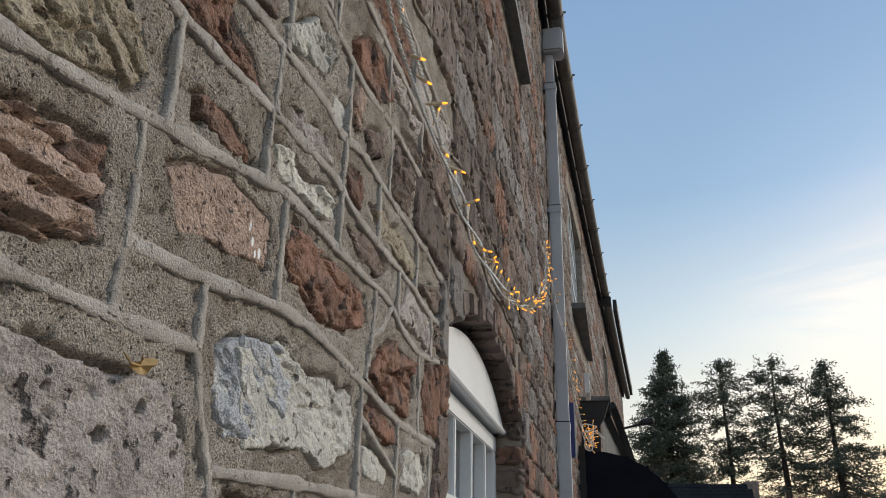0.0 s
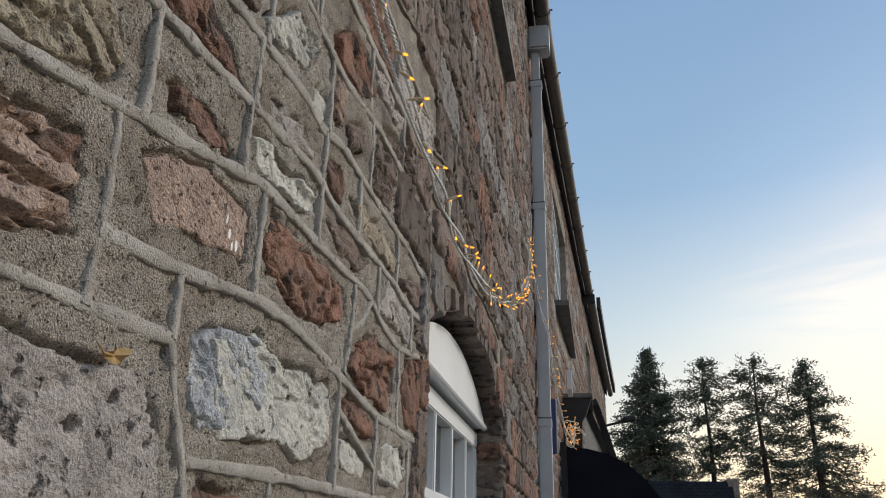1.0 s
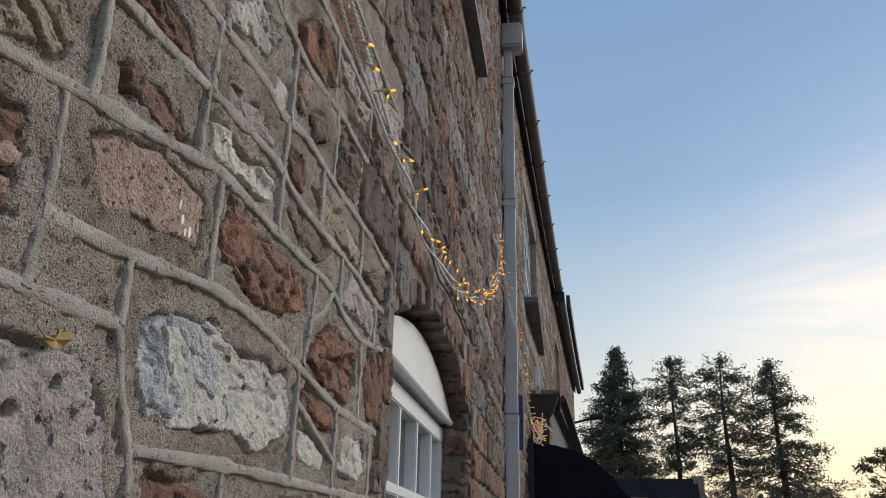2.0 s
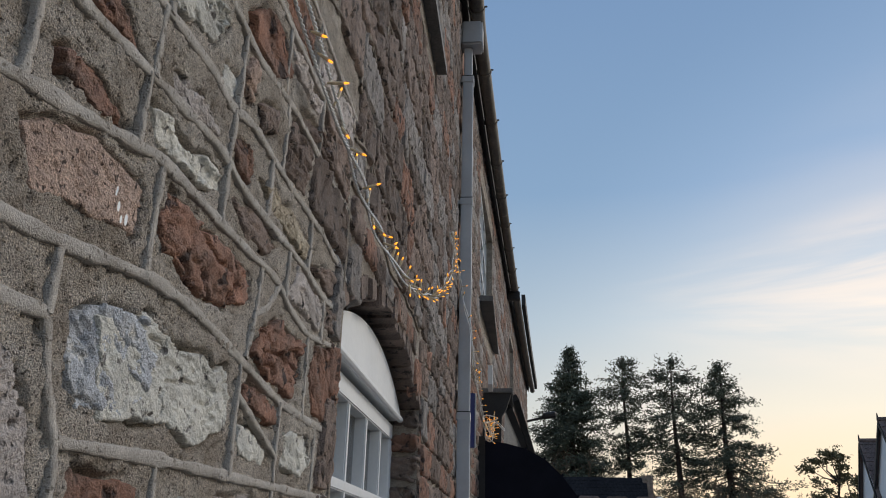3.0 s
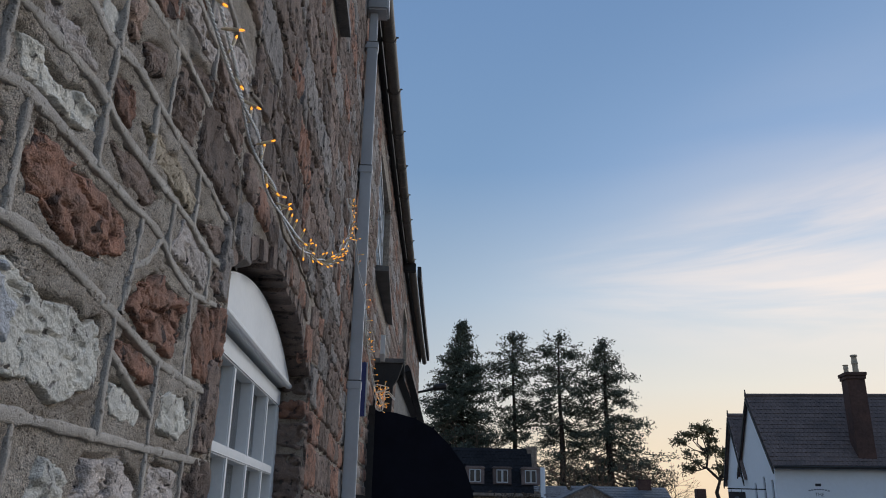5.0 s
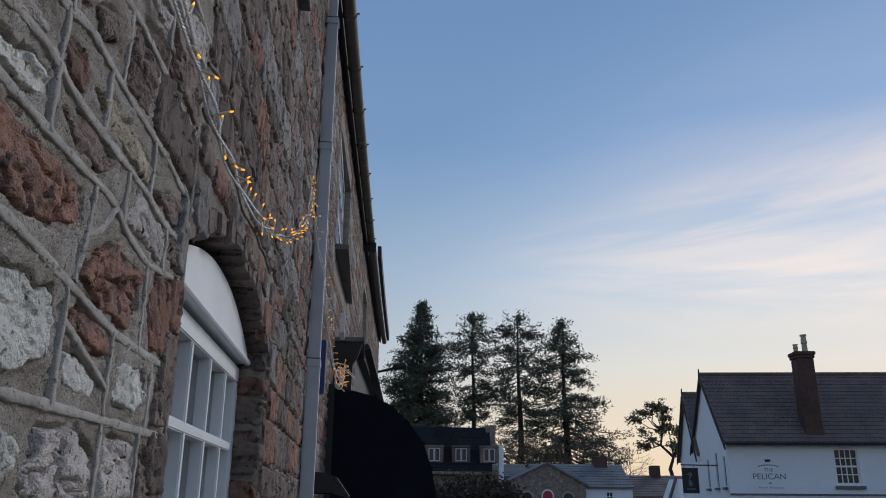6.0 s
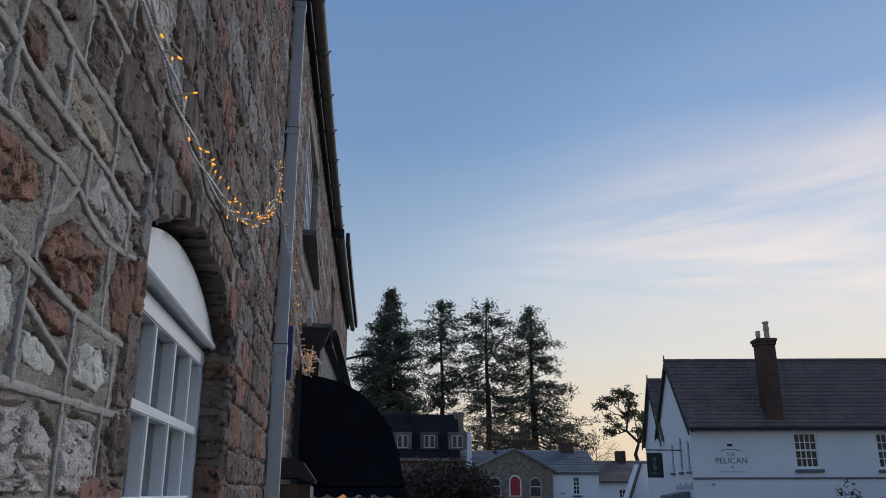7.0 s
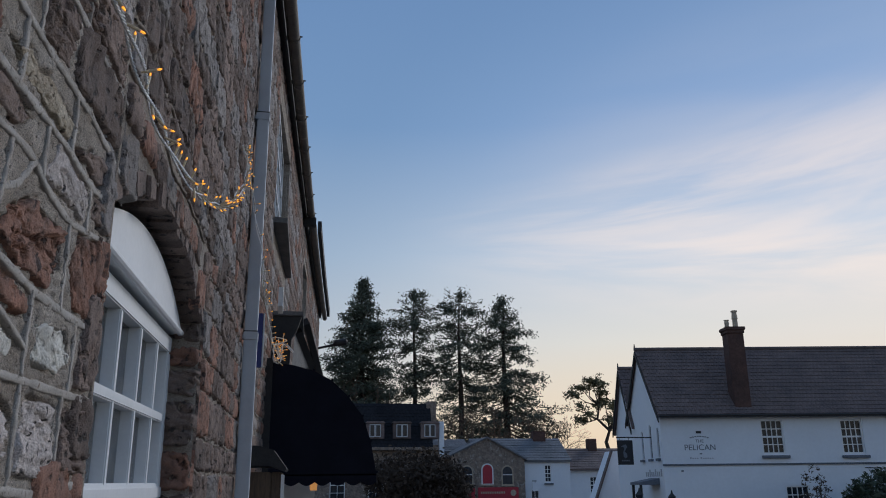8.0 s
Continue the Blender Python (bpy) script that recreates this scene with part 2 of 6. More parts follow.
BULB = glowing("amber_bulb", (1.0, 0.36, 0.035), 2.0)
# clear holders tinted amber: the bulbs' glow is painted into them
STALK = material("amber_lit_bulb_holder", (0.75, 0.62, 0.42), (0.68, 0.55, 0.36), 0.3, bump=0.0)
FERN = material("dark_conifer_foliage", (0.115, 0.130, 0.095), (0.065, 0.080, 0.062), 0.9, coarse=0.5, fine=4, bump=0.0)
BARK = material("dark_bark", (0.070, 0.052, 0.042), (0.042, 0.034, 0.03), 0.95, coarse=1.5, fine=20, bump=0.5, depth=0.03)


# ---------- mesh helpers ----------
class Shape:
    """Collects vertices and faces for one mesh."""

    def __init__(self):
        self.v, self.f = [], []

    def add(self, verts, faces):
        n = len(self.v)
        self.v += [tuple(p) for p in verts]
        self.f += [tuple(i + n for i in f) for f in faces]
        return self

    def box(self, x0, x1, y0, y1, z0, z1, c=0.0):
        """A box, its edges chamfered by c."""
        if c <= 0:
            return self.add([(x, y, z) for x in (x0, x1) for y in (y0, y1) for z in (z0, z1)], [(0, 1, 3, 2), (4, 6, 7, 5), (0, 4, 5, 1), (2, 3, 7, 6), (0, 2, 6, 4), (1, 5, 7, 3)])
        bm = bmesh.new()
        bmesh.ops.create_cube(bm, size=1.0, matrix=Matrix.Translation(((x0 + x1) / 2, (y0 + y1) / 2, (z0 + z1) / 2)) @ Matrix.Diagonal((x1 - x0, y1 - y0, z1 - z0, 1)))
        bmesh.ops.bevel(bm, geom=bm.edges[:], offset=c, segments=2, affect="EDGES")
        bm.verts.index_update()
        self.add([p.co[:] for p in bm.verts], [[q.index for q in f.verts] for f in bm.faces])
        bm.free()
        return self

    def prism(self, outline, axis, a, b):
        """Pulls a flat outline out from a to b along an axis; the outline's two numbers are the other two axes in order."""
        n = len(outline)
        put = {"x": lambda p, s: (s, p[0], p[1]), "y": lambda p, s: (p[0], s, p[1]), "z": lambda p, s: (p[0], p[1], s)}[axis]
        return self.add([put(p, s) for s in (a, b) for p in outline], [tuple(range(n)), tuple(range(2 * n - 1, n - 1, -1))] + [(i, i + n, (i + 1) % n + n, (i + 1) % n) for i in range(n)])

    def tube(self, points, radii, sides=8, caps=True):
        """A round tube through the points."""
        pts = [Vector(p) for p in points]
        if not isinstance(radii, (list, tuple)):
            radii = [radii] * len(pts)
        rings, ref = [], Vector((0.31, 0.17, 0.93))
        for i, p in enumerate(pts):
            d = (pts[min(i + 1, len(pts) - 1)] - pts[max(i - 1, 0)]).normalized()
            s = d.cross(ref)
            if s.length < 0.05:
                s = d.cross(Vector((1, 0, 0)))
            s.normalize()
            t = d.cross(s)
            rings.append([p + (s * math.cos(k * math.tau / sides) + t * math.sin(k * math.tau / sides)) * radii[i] for k in range(sides)])
        faces = [(i * sides + k, i * sides + (k + 1) % sides, (i + 1) * sides + (k + 1) % sides, (i + 1) * sides + k) for i in range(len(pts) - 1) for k in range(sides)]
        if caps:
            faces += [tuple(range(sides - 1, -1, -1)), tuple(range((len(pts) - 1) * sides, len(pts) * sides))]
        return self.add([q for r in rings for q in r], faces)

    def grid(self, pts):
        """A sheet over a 2D array of points (rows, columns, 3)."""
        r, c = pts.shape[:2]
        n = len(self.v)
        self.v += [tuple(p) for p in pts.reshape(-1, 3).tolist()]
        self.f += [(n + i * c + j, n + i * c + j + 1, n + (i + 1) * c + j + 1, n + (i + 1) * c + j) for i in range(r - 1) for j in range(c - 1)]
        return self

    def weld(self):
        bm = bmesh.new()
        vs = [bm.verts.new(p) for p in self.v]
        for f in self.f:
            if len(set(f)) > 2:
                bm.faces.new([vs[i] for i in f])
        bmesh.ops.remove_doubles(bm, verts=bm.verts[:], dist=0.0005)
        bm.verts.index_update()
        self.v, self.f = [p.co[:] for p in bm.verts], [[q.index for q in f.verts] for f in bm.faces]
        bm.free()
        return self

    def data(self, name, mat, smooth=False):
        me = bpy.data.meshes.new(name)
        me.from_pydata(self.v, [], self.f)
        me.materials.append(mat)
        if smooth:
            me.polygons.foreach_set("use_smooth", [True] * len(me.polygons))
        me.update()
        return me


def part(name, shape, mat, parent=None, label="", smooth=False, kind=""):
    ob = new(name, shape.data(name, mat, smooth))
    if parent:
        ob.parent = parent
    return tagged(ob, label, kind=kind)


def thing(name, label, category, group="", kind="", at=(0, 0, 0), turn=0.0):
    ob = new(name)
    ob.matrix_world = pose(*at, 0, 0, turn)
    return tagged(ob, label, category, group, kind)


def lattice(p, seed):
    """Value noise on an array of points (n, 3), 0 to 1."""
    p = np.asarray(p, dtype=np.float64)
    i = np.floor(p).astype(np.int64)
    f = p - i
    f = f * f * (3 - 2 * f)

    def h(dx, dy, dz):
        n = (i[:, 0] + dx) * 374761393 + (i[:, 1] + dy) * 668265263 + (i[:, 2] + dz) * 2147483647 + seed * 974711
        n = (n ^ (n >> 13)) * 1274126177
        n = n ^ (n >> 16)
        return (n & 0xFFFF) / 65535.0

    x, y, z = f[:, 0], f[:, 1], f[:, 2]
    a = h(0, 0, 0) * (1 - x) + h(1, 0, 0) * x
    b = h(0, 1, 0) * (1 - x) + h(1, 1, 0) * x
    c = h(0, 0, 1) * (1 - x) + h(1, 0, 1) * x
    d = h(0, 1, 1) * (1 - x) + h(1, 1, 1) * x
    return (a * (1 - y) + b * y) * (1 - z) + (c * (1 - y) + d * y) * z


def fbm(a, b, scale_a, scale_b, seed, octaves=4):
    tot, amp, norm = 0.0, 1.0, 0.0
    for o in range(octaves):
        k = 2.03 ** o
        tot = tot + amp * lattice(np.stack([a * scale_a * k, b * scale_b * k, np.full_like(a, 0.37 * o)], 1), seed + o * 17)
        norm += amp
        amp *= 0.55
    return tot / norm


def smooth01(e, a, b):
    t = np.clip((e - a) / (b - a), 0, 1)
    return t * t * (3 - 2 * t)


def wall_x(y):
    """The street face of the stone building: straight to the downpipe, then curving slowly out."""
    u = max(0.0, y - 4.6)
    return 0.033 * u + 0.0007 * u * u


# ---------- the stone building: wall with openings ----------
TOP = 5.49
HOLES = [(1.27, 2.71, 1.08, 2.46), (1.50, 2.90, 4.035, 5.10), (6.35, 8.05, 3.88, 5.10), (7.35, 8.6, 0.0, 2.35), (11.6, 12.9, 3.9, 5.0)]
ARCH_Y, ARCH_HALF, ARCH_SPRING, ARCH_RISE = 1.99, 0.72, 2.265, 0.175


def arch_z(y):
    r = (ARCH_HALF ** 2 + ARCH_RISE ** 2) / (2 * ARCH_RISE)
    return ARCH_SPRING + ARCH_RISE - r + math.sqrt(max(0, r * r - (y - ARCH_Y) ** 2))


def stone_wall():
    s = Shape()
    ys = sorted({-3.0, -0.6, 4.6, 18.7, *[h[0] for h in HOLES], *[h[1] for h in HOLES], *[4.6 + 0.6 * k for k in range(1, 24)]})
    zs = sorted({0.0, 1.45, 2.95, TOP, *[h[2] for h in HOLES], *[h[3] for h in HOLES]})
    depth = 0.42
    for y0, y1 in zip(ys, ys[1:]):
        for z0, z1 in zip(zs, zs[1:]):
            cy, cz = (y0 + y1) / 2, (z0 + z1) / 2
            if any(h[0] < cy < h[1] and h[2] < cz < h[3] for h in HOLES):
                continue
            a, b = wall_x(y0), wall_x(y1)
            if not (-0.6 < cy < 1.27 and 1.45 < cz < 2.95):
                s.add([(a, y0, z0), (b, y1, z0), (b, y1, z1), (a, y0, z1)], [(0, 1, 2, 3)])
            s.add([(a - depth, y0, z0), (b - depth, y1, z0), (b - depth, y1, z1), (a - depth, y0, z1)], [(3, 2, 1, 0)])
    for y0, y1, z0, z1 in HOLES:
        a, b = wall_x(y0), wall_x(y1)
        c = [(a, y0, z0), (b, y1, z0), (b, y1, z1), (a, y0, z1)]
        k = [(p[0] - depth, p[1], p[2]) for p in c]
        s.add(c + k, [(0, 4, 5, 1), (1, 5, 6, 2), (2, 6, 7, 3), (3, 7, 4, 0)])
    for y in (-3.0, 18.7):
        a = wall_x(y)
        s.add([(a, y, 0), (a - depth, y, 0), (a - depth, y, TOP), (a, y, TOP)], [(0, 1, 2, 3)])
    wall = part("wall_street", s.weld(), DIMMORTAR)
    tagged(wall, "rubble stone street wall with raised grey ribbon pointing", "wall", kind="structure")
    for k, (ya, yb, za, zb, ny, nz) in enumerate(((2.73, 4.6, 1.45, 4.6, 150, 240), (1.28, 2.73, 2.47, 3.78, 110, 100), (4.6, 7.2, 2.2, 3.8, 120, 80))):
        yy, zz = np.meshgrid(np.linspace(ya, yb, ny), np.linspace(za, zb, nz))
        fy, fz = yy.ravel(), zz.ravel()
        edge = np.minimum(np.minimum(fy - ya, yb - fy), np.minimum(fz - za, zb - fz))
        x = np.array([wall_x(v) for v in fy]) + smooth01(edge, 0, 0.03) * (-0.008 + 0.020 * (fbm(fy, fz, 14, 9, 13 + k, 3) - 0.4) + 0.010 * (fbm(fy, fz, 60, 40, 15 + k, 2) - 0.5))
        part("mortar_bed", Shape().grid(np.stack([x.reshape(yy.shape), yy, zz], 2)), DIMMORTAR, wall, "rough mortar between the stones", True)
    return wall


WALL = stone_wall()


# deep pits in the big grey stone and the red ones: along, height, size, depth
HOLLOWS = [(0.114, 1.868, 0.0052, 0.030), (0.068, 1.840, 0.0065, 0.022), (0.050, 1.866, 0.009, 0.006), (0.007, 1.863, 0.0035, 0.012), (0.154, 1.894, 0.0035, 0.014), (0.171, 1.855, 0.0035, 0.014), (0.166, 1.838, 0.0042, 0.012), (0.90, 2.066, 0.016, 0.010), (0.60, 2.092, 0.012, 0.010)]


def stone_rim(fy, fz, y0, y1, z0, z1, ragged, seed):
    """How far inside its ragged outline a point of a stone lies."""
    rim = np.minimum(np.minimum(fy - y0, y1 - fy), np.minimum(fz - z0, z1 - fz))
    corner = np.minimum(fy - y0, y1 - fy) + np.minimum(fz - z0, z1 - fz)
    return rim, np.minimum(rim, 0.7 * corner - 0.012) + ragged * 2.4 * (0.62 * fbm(fy, fz, 13, 15, seed, 3) + 0.38 * fbm(fy, fz, 55, 60, seed + 7, 2) - 0.63)


def stone_shape(y0, y1, z0, z1, step, relief, seed, layered=0.3, proud=0.004, ragged=0.02, slant=0.0, pits=0.0, busy=1.0, tall=1.0):
    """An exposed rough stone face; its ragged rim dips under the mortar."""
    m = max(4, int((y1 - y0) / step)), max(4, int((z1 - z0) / step))
    yy, zz = np.meshgrid(np.linspace(y0, y1, m[0]), np.linspace(z0, z1, m[1]))
    fy, fz = yy.ravel(), zz.ravel()
    sz = fz + slant * (fy - (y0 + y1) / 2)
    rim, e = stone_rim(fy, fz, y0, y1, z0, z1, ragged, seed)
    body = fbm(fy, sz, 13 * busy, 20 * busy * tall, seed + 3, 4) - 0.45
    strata = np.abs(fbm(fy, sz, 6 * busy, 42 * tall, seed + 9, 3) - 0.5) * 2
    crack = smooth01(np.abs(fbm(fy, sz, 9 * busy, 16 * tall, seed + 21, 3) - 0.5), 0.0, 0.03)
    ledge = 1.1 * smooth01(body, -0.115, -0.095) + 0.3 * smooth01(body, 0.11, 0.125) - 0.8
    h = proud + relief * (0.65 * body + 0.62 * ledge + layered * (0.5 - strata) * 1.3) - 0.8 * relief * (1 - crack) - 0.22 * relief * (1 - smooth01(np.abs(fbm(fy, sz, 26 * busy, 34 * tall, seed + 27, 3) - 0.5), 0.0, 0.03))
    h = h + 0.15 * relief * busy * (fbm(fy, sz, 70, 95 * tall, seed + 41, 3) - 0.5)
    if pits:
        h -= pits * smooth01(fbm(fy, sz, 20, 28, seed + 33, 3), 0.64, 0.69)
    k = smooth01(e, 0, 0.007)
    rim0 = rim < 1e-6
    x = np.where(rim0, -0.024, k * np.maximum(h, -0.014) - (1 - k) * 0.022)
    x = x + np.array([wall_x(v) for v in fy]) if y1 > 4.6 else x
    return Shape().grid(np.stack([x.reshape(yy.shape), yy, zz], 2))


def ribbon(points, half=0.0085, proud=0.006, seed=0, step=0.012):
    """A raised cement ribbon along a joint."""
    pts = [Vector((p[0], p[1])) for p in points]
    dense = []
    for a, b in zip(pts, pts[1:]):
        n = max(1, int((b - a).length / step))
        dense += [a.lerp(b, i / n) for i in range(n)]
    dense.append(pts[-1])
    arr = np.array([[p.x, p.y] for p in dense])
    for _ in range(3):
        arr[1:-1] = (arr[:-2] + 2 * arr[1:-1] + arr[2:]) / 4
    t = np.gradient(arr, axis=0)
    t /= np.maximum(np.linalg.norm(t, axis=1, keepdims=True), 1e-9)
    nrm = np.stack([-t[:, 1], t[:, 0]], 1)
    wob = fbm(arr[:, 0] + seed, arr[:, 1], 30, 30, seed, 3)
    hw = half * (0.45 + 1.1 * wob) * (0.85 + 0.3 * fbm(arr[:, 0] + seed, arr[:, 1], 140, 140, seed + 3, 2))
    rows = []
    for k, hgt in ((-1.12, -0.006), (-1.0, 0.5), (-0.72, 1.05), (0.0, 0.9), (0.72, 1.05), (1.0, 0.5), (1.12, -0.006)):
        q = arr + nrm * (hw * k)[:, None]
        lift = np.where(hgt > 0, proud * hgt * (0.5 + fbm(q[:, 0], q[:, 1], 80, 80, seed + 5, 2)), -0.006)
        wx = np.array([wall_x(v) for v in q[:, 0]]) + lift
        rows.append(np.stack([wx, q[:, 0], q[:, 1]], 1))
    return np.stack(rows, 0)


def curve_z(knots, y):
    return float(np.interp(y, [k[0] for k in knots], [k[1] for k in knots]))


# the bed joints of the near stretch (along the wall, height)
BEDS = {
    "H": [(-0.6, 1.52), (0.373, 1.546), (1.268, 1.53)],
    "G": [(0.22, 1.702), (0.852, 1.693), (1, 1.684), (1.268, 1.705)],
    "F": [(0.232, 1.833), (0.433, 1.841), (0.844, 1.846), (1.268, 1.851)],
    "D": [(-0.6, 1.9), (-0.059, 1.92), (0.068, 1.924), (0.183, 1.932)],
    "E": [(0.055, 1.983), (0.174, 1.994), (0.358, 2.022), (0.466, 2.023), (0.69, 1.998), (0.857, 1.979), (1.061, 1.977), (1.268, 1.983)],
    "A": [(-0.6, 2.03), (-0.1, 2.059), (0.016, 2.08), (0.094, 2.099), (0.19, 2.12), (0.335, 2.154), (0.529, 2.156), (0.79, 2.165), (0.859, 2.143), (0.995, 2.128), (1.215, 2.16), (1.268, 2.15)],
    "B": [(0.043, 2.206), (0.169, 2.216), (0.284, 2.229), (0.486, 2.25), (0.593, 2.235), (0.94, 2.241), (1.086, 2.229), (1.268, 2.245)],
    "C": [(0.012, 2.301), (0.195, 2.313), (0.445, 2.333), (0.494, 2.321), (0.598, 2.347), (0.8, 2.341), (1.02, 2.352), (1.319, 2.33)],
    "K": [(0.154, 2.451), (0.393, 2.47), (0.603, 2.457), (0.784, 2.485), (1.299, 2.491)],
    "L": [(0.245, 2.609), (0.72, 2.615), (1.289, 2.63)],
    "M": [(0.241, 2.748), (0.714, 2.763), (1.281, 2.749)],
}


def build_near_joints():
    seed = 100
    for key, knots in BEDS.items():
        seed += 1
        part("mortar_ribbon", Shape().grid(ribbon(knots, 0.0070, 0.0039, seed)), RIBBON, WALL, "raised grey cement ribbon", True)
    uprights = [("A", "D", 0.054), ("B", "A", 0.084), ("E", "D", 0.183), ("A", "E", 0.339), ("B", "A", 0.278), ("C", "B", 0.286), ("C", "B", 0.519), ("B", "A", 0.522), ("E", "F", 0.655), ("E", "F", 0.859), ("E", "F", 1.094), ("A", "E", 0.997), ("F", "G", 0.43), ("F", "G", 0.858), ("F", "G", 1.064), ("B", "A", 0.836), ("B", "A", 1.088), ("C", "B", 0.697), ("C", "B", 0.957), ("K", "C", 0.299), ("K", "C", 0.529), ("K", "C", 0.749), ("K", "C", 1.036), ("L", "K", 0.457), ("L", "K", 0.724), ("L", "K", 0.971), ("M", "L", 0.575), ("M", "L", 0.906), ("G", "H", 0.569), ("G", "H", 1.014)]
    for a, b, y in uprights:
        seed += 1
        w = 0.010 * (random.random() - 0.5)
        part("mortar_ribbon", Shape().grid(ribbon([(y, curve_z(BEDS[b], y)), (y + w, (curve_z(BEDS[a], y) + curve_z(BEDS[b], y)) / 2), (y, curve_z(BEDS[a], y))], 0.0054, 0.0044, seed, 0.006)), RIBBON, WALL, "raised grey cement ribbon", True)
    for pts in ([(0.704, 2.163), (0.696, 2.096), (0.673, 2.009)], [(0.653, 1.955), (0.752, 1.925), (0.86, 1.891)], [(0.692, 2.081), (0.744, 2.105), (0.799, 2.16)], [(0.183, 1.929), (0.196, 1.885), (0.232, 1.825), (0.242, 1.716), (0.244, 1.536)]):
        seed += 1
        part("mortar_ribbon", Shape().grid(ribbon(pts, 0.0054, 0.0044, seed, 0.006)), RIBBON, WALL, "raised grey cement ribbon", True)


NEAR = []


def lay(kind, relief, layered, slant, pits, *outline):
    """Plans a stone of the near stretch: its corners are (along the wall, height)."""
    NEAR.append((kind, relief, layered, slant, pits, outline))


lay("tan", 0.012, 0.7, 0.55, 0.004, (-0.50, 2.05), (-0.13, 2.066), (-0.024, 2.078), (0.034, 2.100), (0.047, 2.124), (0.033, 2.158), (-0.010, 2.20), (-0.46, 2.32))
lay("red", 0.012, 0.8, 0.30, 0.0, (0.06, 2.214), (0.104, 2.212), (0.216, 2.228), (0.268, 2.233), (0.206, 2.268), (0.157, 2.302), (0.05, 2.302))
lay("red", 0.011, 0.6, 0.20, 0.004, (0.115, 2.155), (0.133, 2.136), (0.213, 2.131), (0.260, 2.142), (0.250, 2.154), (0.205, 2.166), (0.154, 2.172))
lay("pink", 0.006, 0.25, 0.10, 0.0, (0.096, 2.067), (0.126, 2.016), (0.231, 2.033), (0.309, 2.045), (0.308, 2.105), (0.255, 2.113), (0.194, 2.110), (0.136, 2.093))
lay("pink", 0.012, 1.0, -0.15, 0.0, (-0.50, 1.935), (-0.069, 1.950), (-0.005, 1.950), (0.039, 1.957), (0.020, 1.987), (0.028, 2.013), (0.015, 2.040), (-0.05, 2.030), (-0.50, 2.035))
lay("red", 0.012, 0.5, 0.0, 0.0, (-0.035, 2.011), (-0.018, 1.990), (0.010, 1.992), (0.027, 2.014), (0.013, 2.038), (-0.016, 2.030))
lay("grey", 0.0048, 0.6, 0.12, 0.0, (-0.56, 1.58), (0.235, 1.60), (0.214, 1.783), (0.188, 1.844), (0.165, 1.880), (0.140, 1.902), (0.060, 1.886), (-0.026, 1.895), (-0.56, 1.875))
lay("pale", 0.007, 0.25, 0.15, 0.0, (0.265, 1.955), (0.289, 1.856), (0.432, 1.874), (0.530, 1.864), (0.625, 1.894), (0.636, 1.947), (0.604, 1.983), (0.565, 1.966), (0.523, 1.985), (0.444, 1.972), (0.358, 1.985))
lay("blue", 0.010, 0.45, 0.40, 0.005, (0.224, 1.948), (0.231, 1.905), (0.257, 1.861), (0.333, 1.866), (0.381, 1.892), (0.400, 1.946), (0.359, 1.982), (0.274, 1.974))
lay("red", 0.013, 0.4, 0.15, 0.010, (0.342, 2.087), (0.374, 2.056), (0.481, 2.046), (0.584, 2.052), (0.670, 2.092), (0.660, 2.136), (0.582, 2.140), (0.465, 2.132), (0.370, 2.138))
lay("red", 0.013, 0.3, 0.0, 0.010, (0.700, 2.026), (0.774, 1.994), (0.913, 1.992), (0.985, 2.040), (0.980, 2.112), (0.838, 2.113), (0.738, 2.082))
lay("red", 0.011, 0.9, 0.9, 0.0, (1.037, 2.058), (1.068, 1.990), (1.268, 1.993), (1.268, 2.150), (1.180, 2.150), (1.053, 2.127))
lay("red", 0.010, 0.4, 0.2, 0.0, (0.664, 1.983), (0.672, 1.940), (0.845, 1.934), (0.846, 1.966), (0.714, 1.982))
lay("pale", 0.005, 0.1, 0.0, 0.0, (0.672, 1.894), (0.693, 1.867), (0.810, 1.868), (0.822, 1.898), (0.749, 1.918), (0.688, 1.918))
lay("pale", 0.008, 0.3, 0.5, 0.004, (0.898, 1.942), (0.905, 1.879), (1.013, 1.868), (1.082, 1.894), (1.054, 1.957))
lay("brown", 0.012, 0.6, 0.6, 0.0, (1.130, 1.962), (1.14, 1.862), (1.268, 1.862), (1.268, 1.966))
lay("pale", 0.012, 0.8, 0.05, 0.0, (0.296, 2.200), (0.322, 2.167), (0.385, 2.168), (0.465, 2.176), (0.545, 2.192), (0.546, 2.226), (0.447, 2.218), (0.379, 2.200), (0.325, 2.210))
lay("pale", 0.012, 0.7, 0.4, 0.006, (0.286, 2.352), (0.301, 2.337), (0.356, 2.343), (0.420, 2.365), (0.468, 2.428), (0.435, 2.440), (0.371, 2.424))
lay("pale", 0.009, 0.5, 0.3, 0.0, (0.454, 2.337), (0.497, 2.320), (0.547, 2.356), (0.524, 2.384), (0.470, 2.376))
lay("grey", 0.014, 0.8, 0.1, 0.008, (0.322, 2.272), (0.345, 2.236), (0.400, 2.238), (0.468, 2.246), (0.482, 2.272), (0.412, 2.284))
lay("red", 0.010, 0.5, 0.2, 0.0, (0.541, 2.508), (0.565, 2.472), (0.673, 2.476), (0.748, 2.525), (0.712, 2.588), (0.607, 2.574))
lay("red", 0.010, 0.4, 0.2, 0.0, (0.516, 2.290), (0.545, 2.250), (0.610, 2.246), (0.632, 2.284), (0.592, 2.318))
lay("tan", 0.010, 0.6, 0.1, 0.0, (0.659, 2.290), (0.690, 2.257), (0.800, 2.254), (0.948, 2.254), (1.0, 2.296), (0.880, 2.308), (0.736, 2.306))
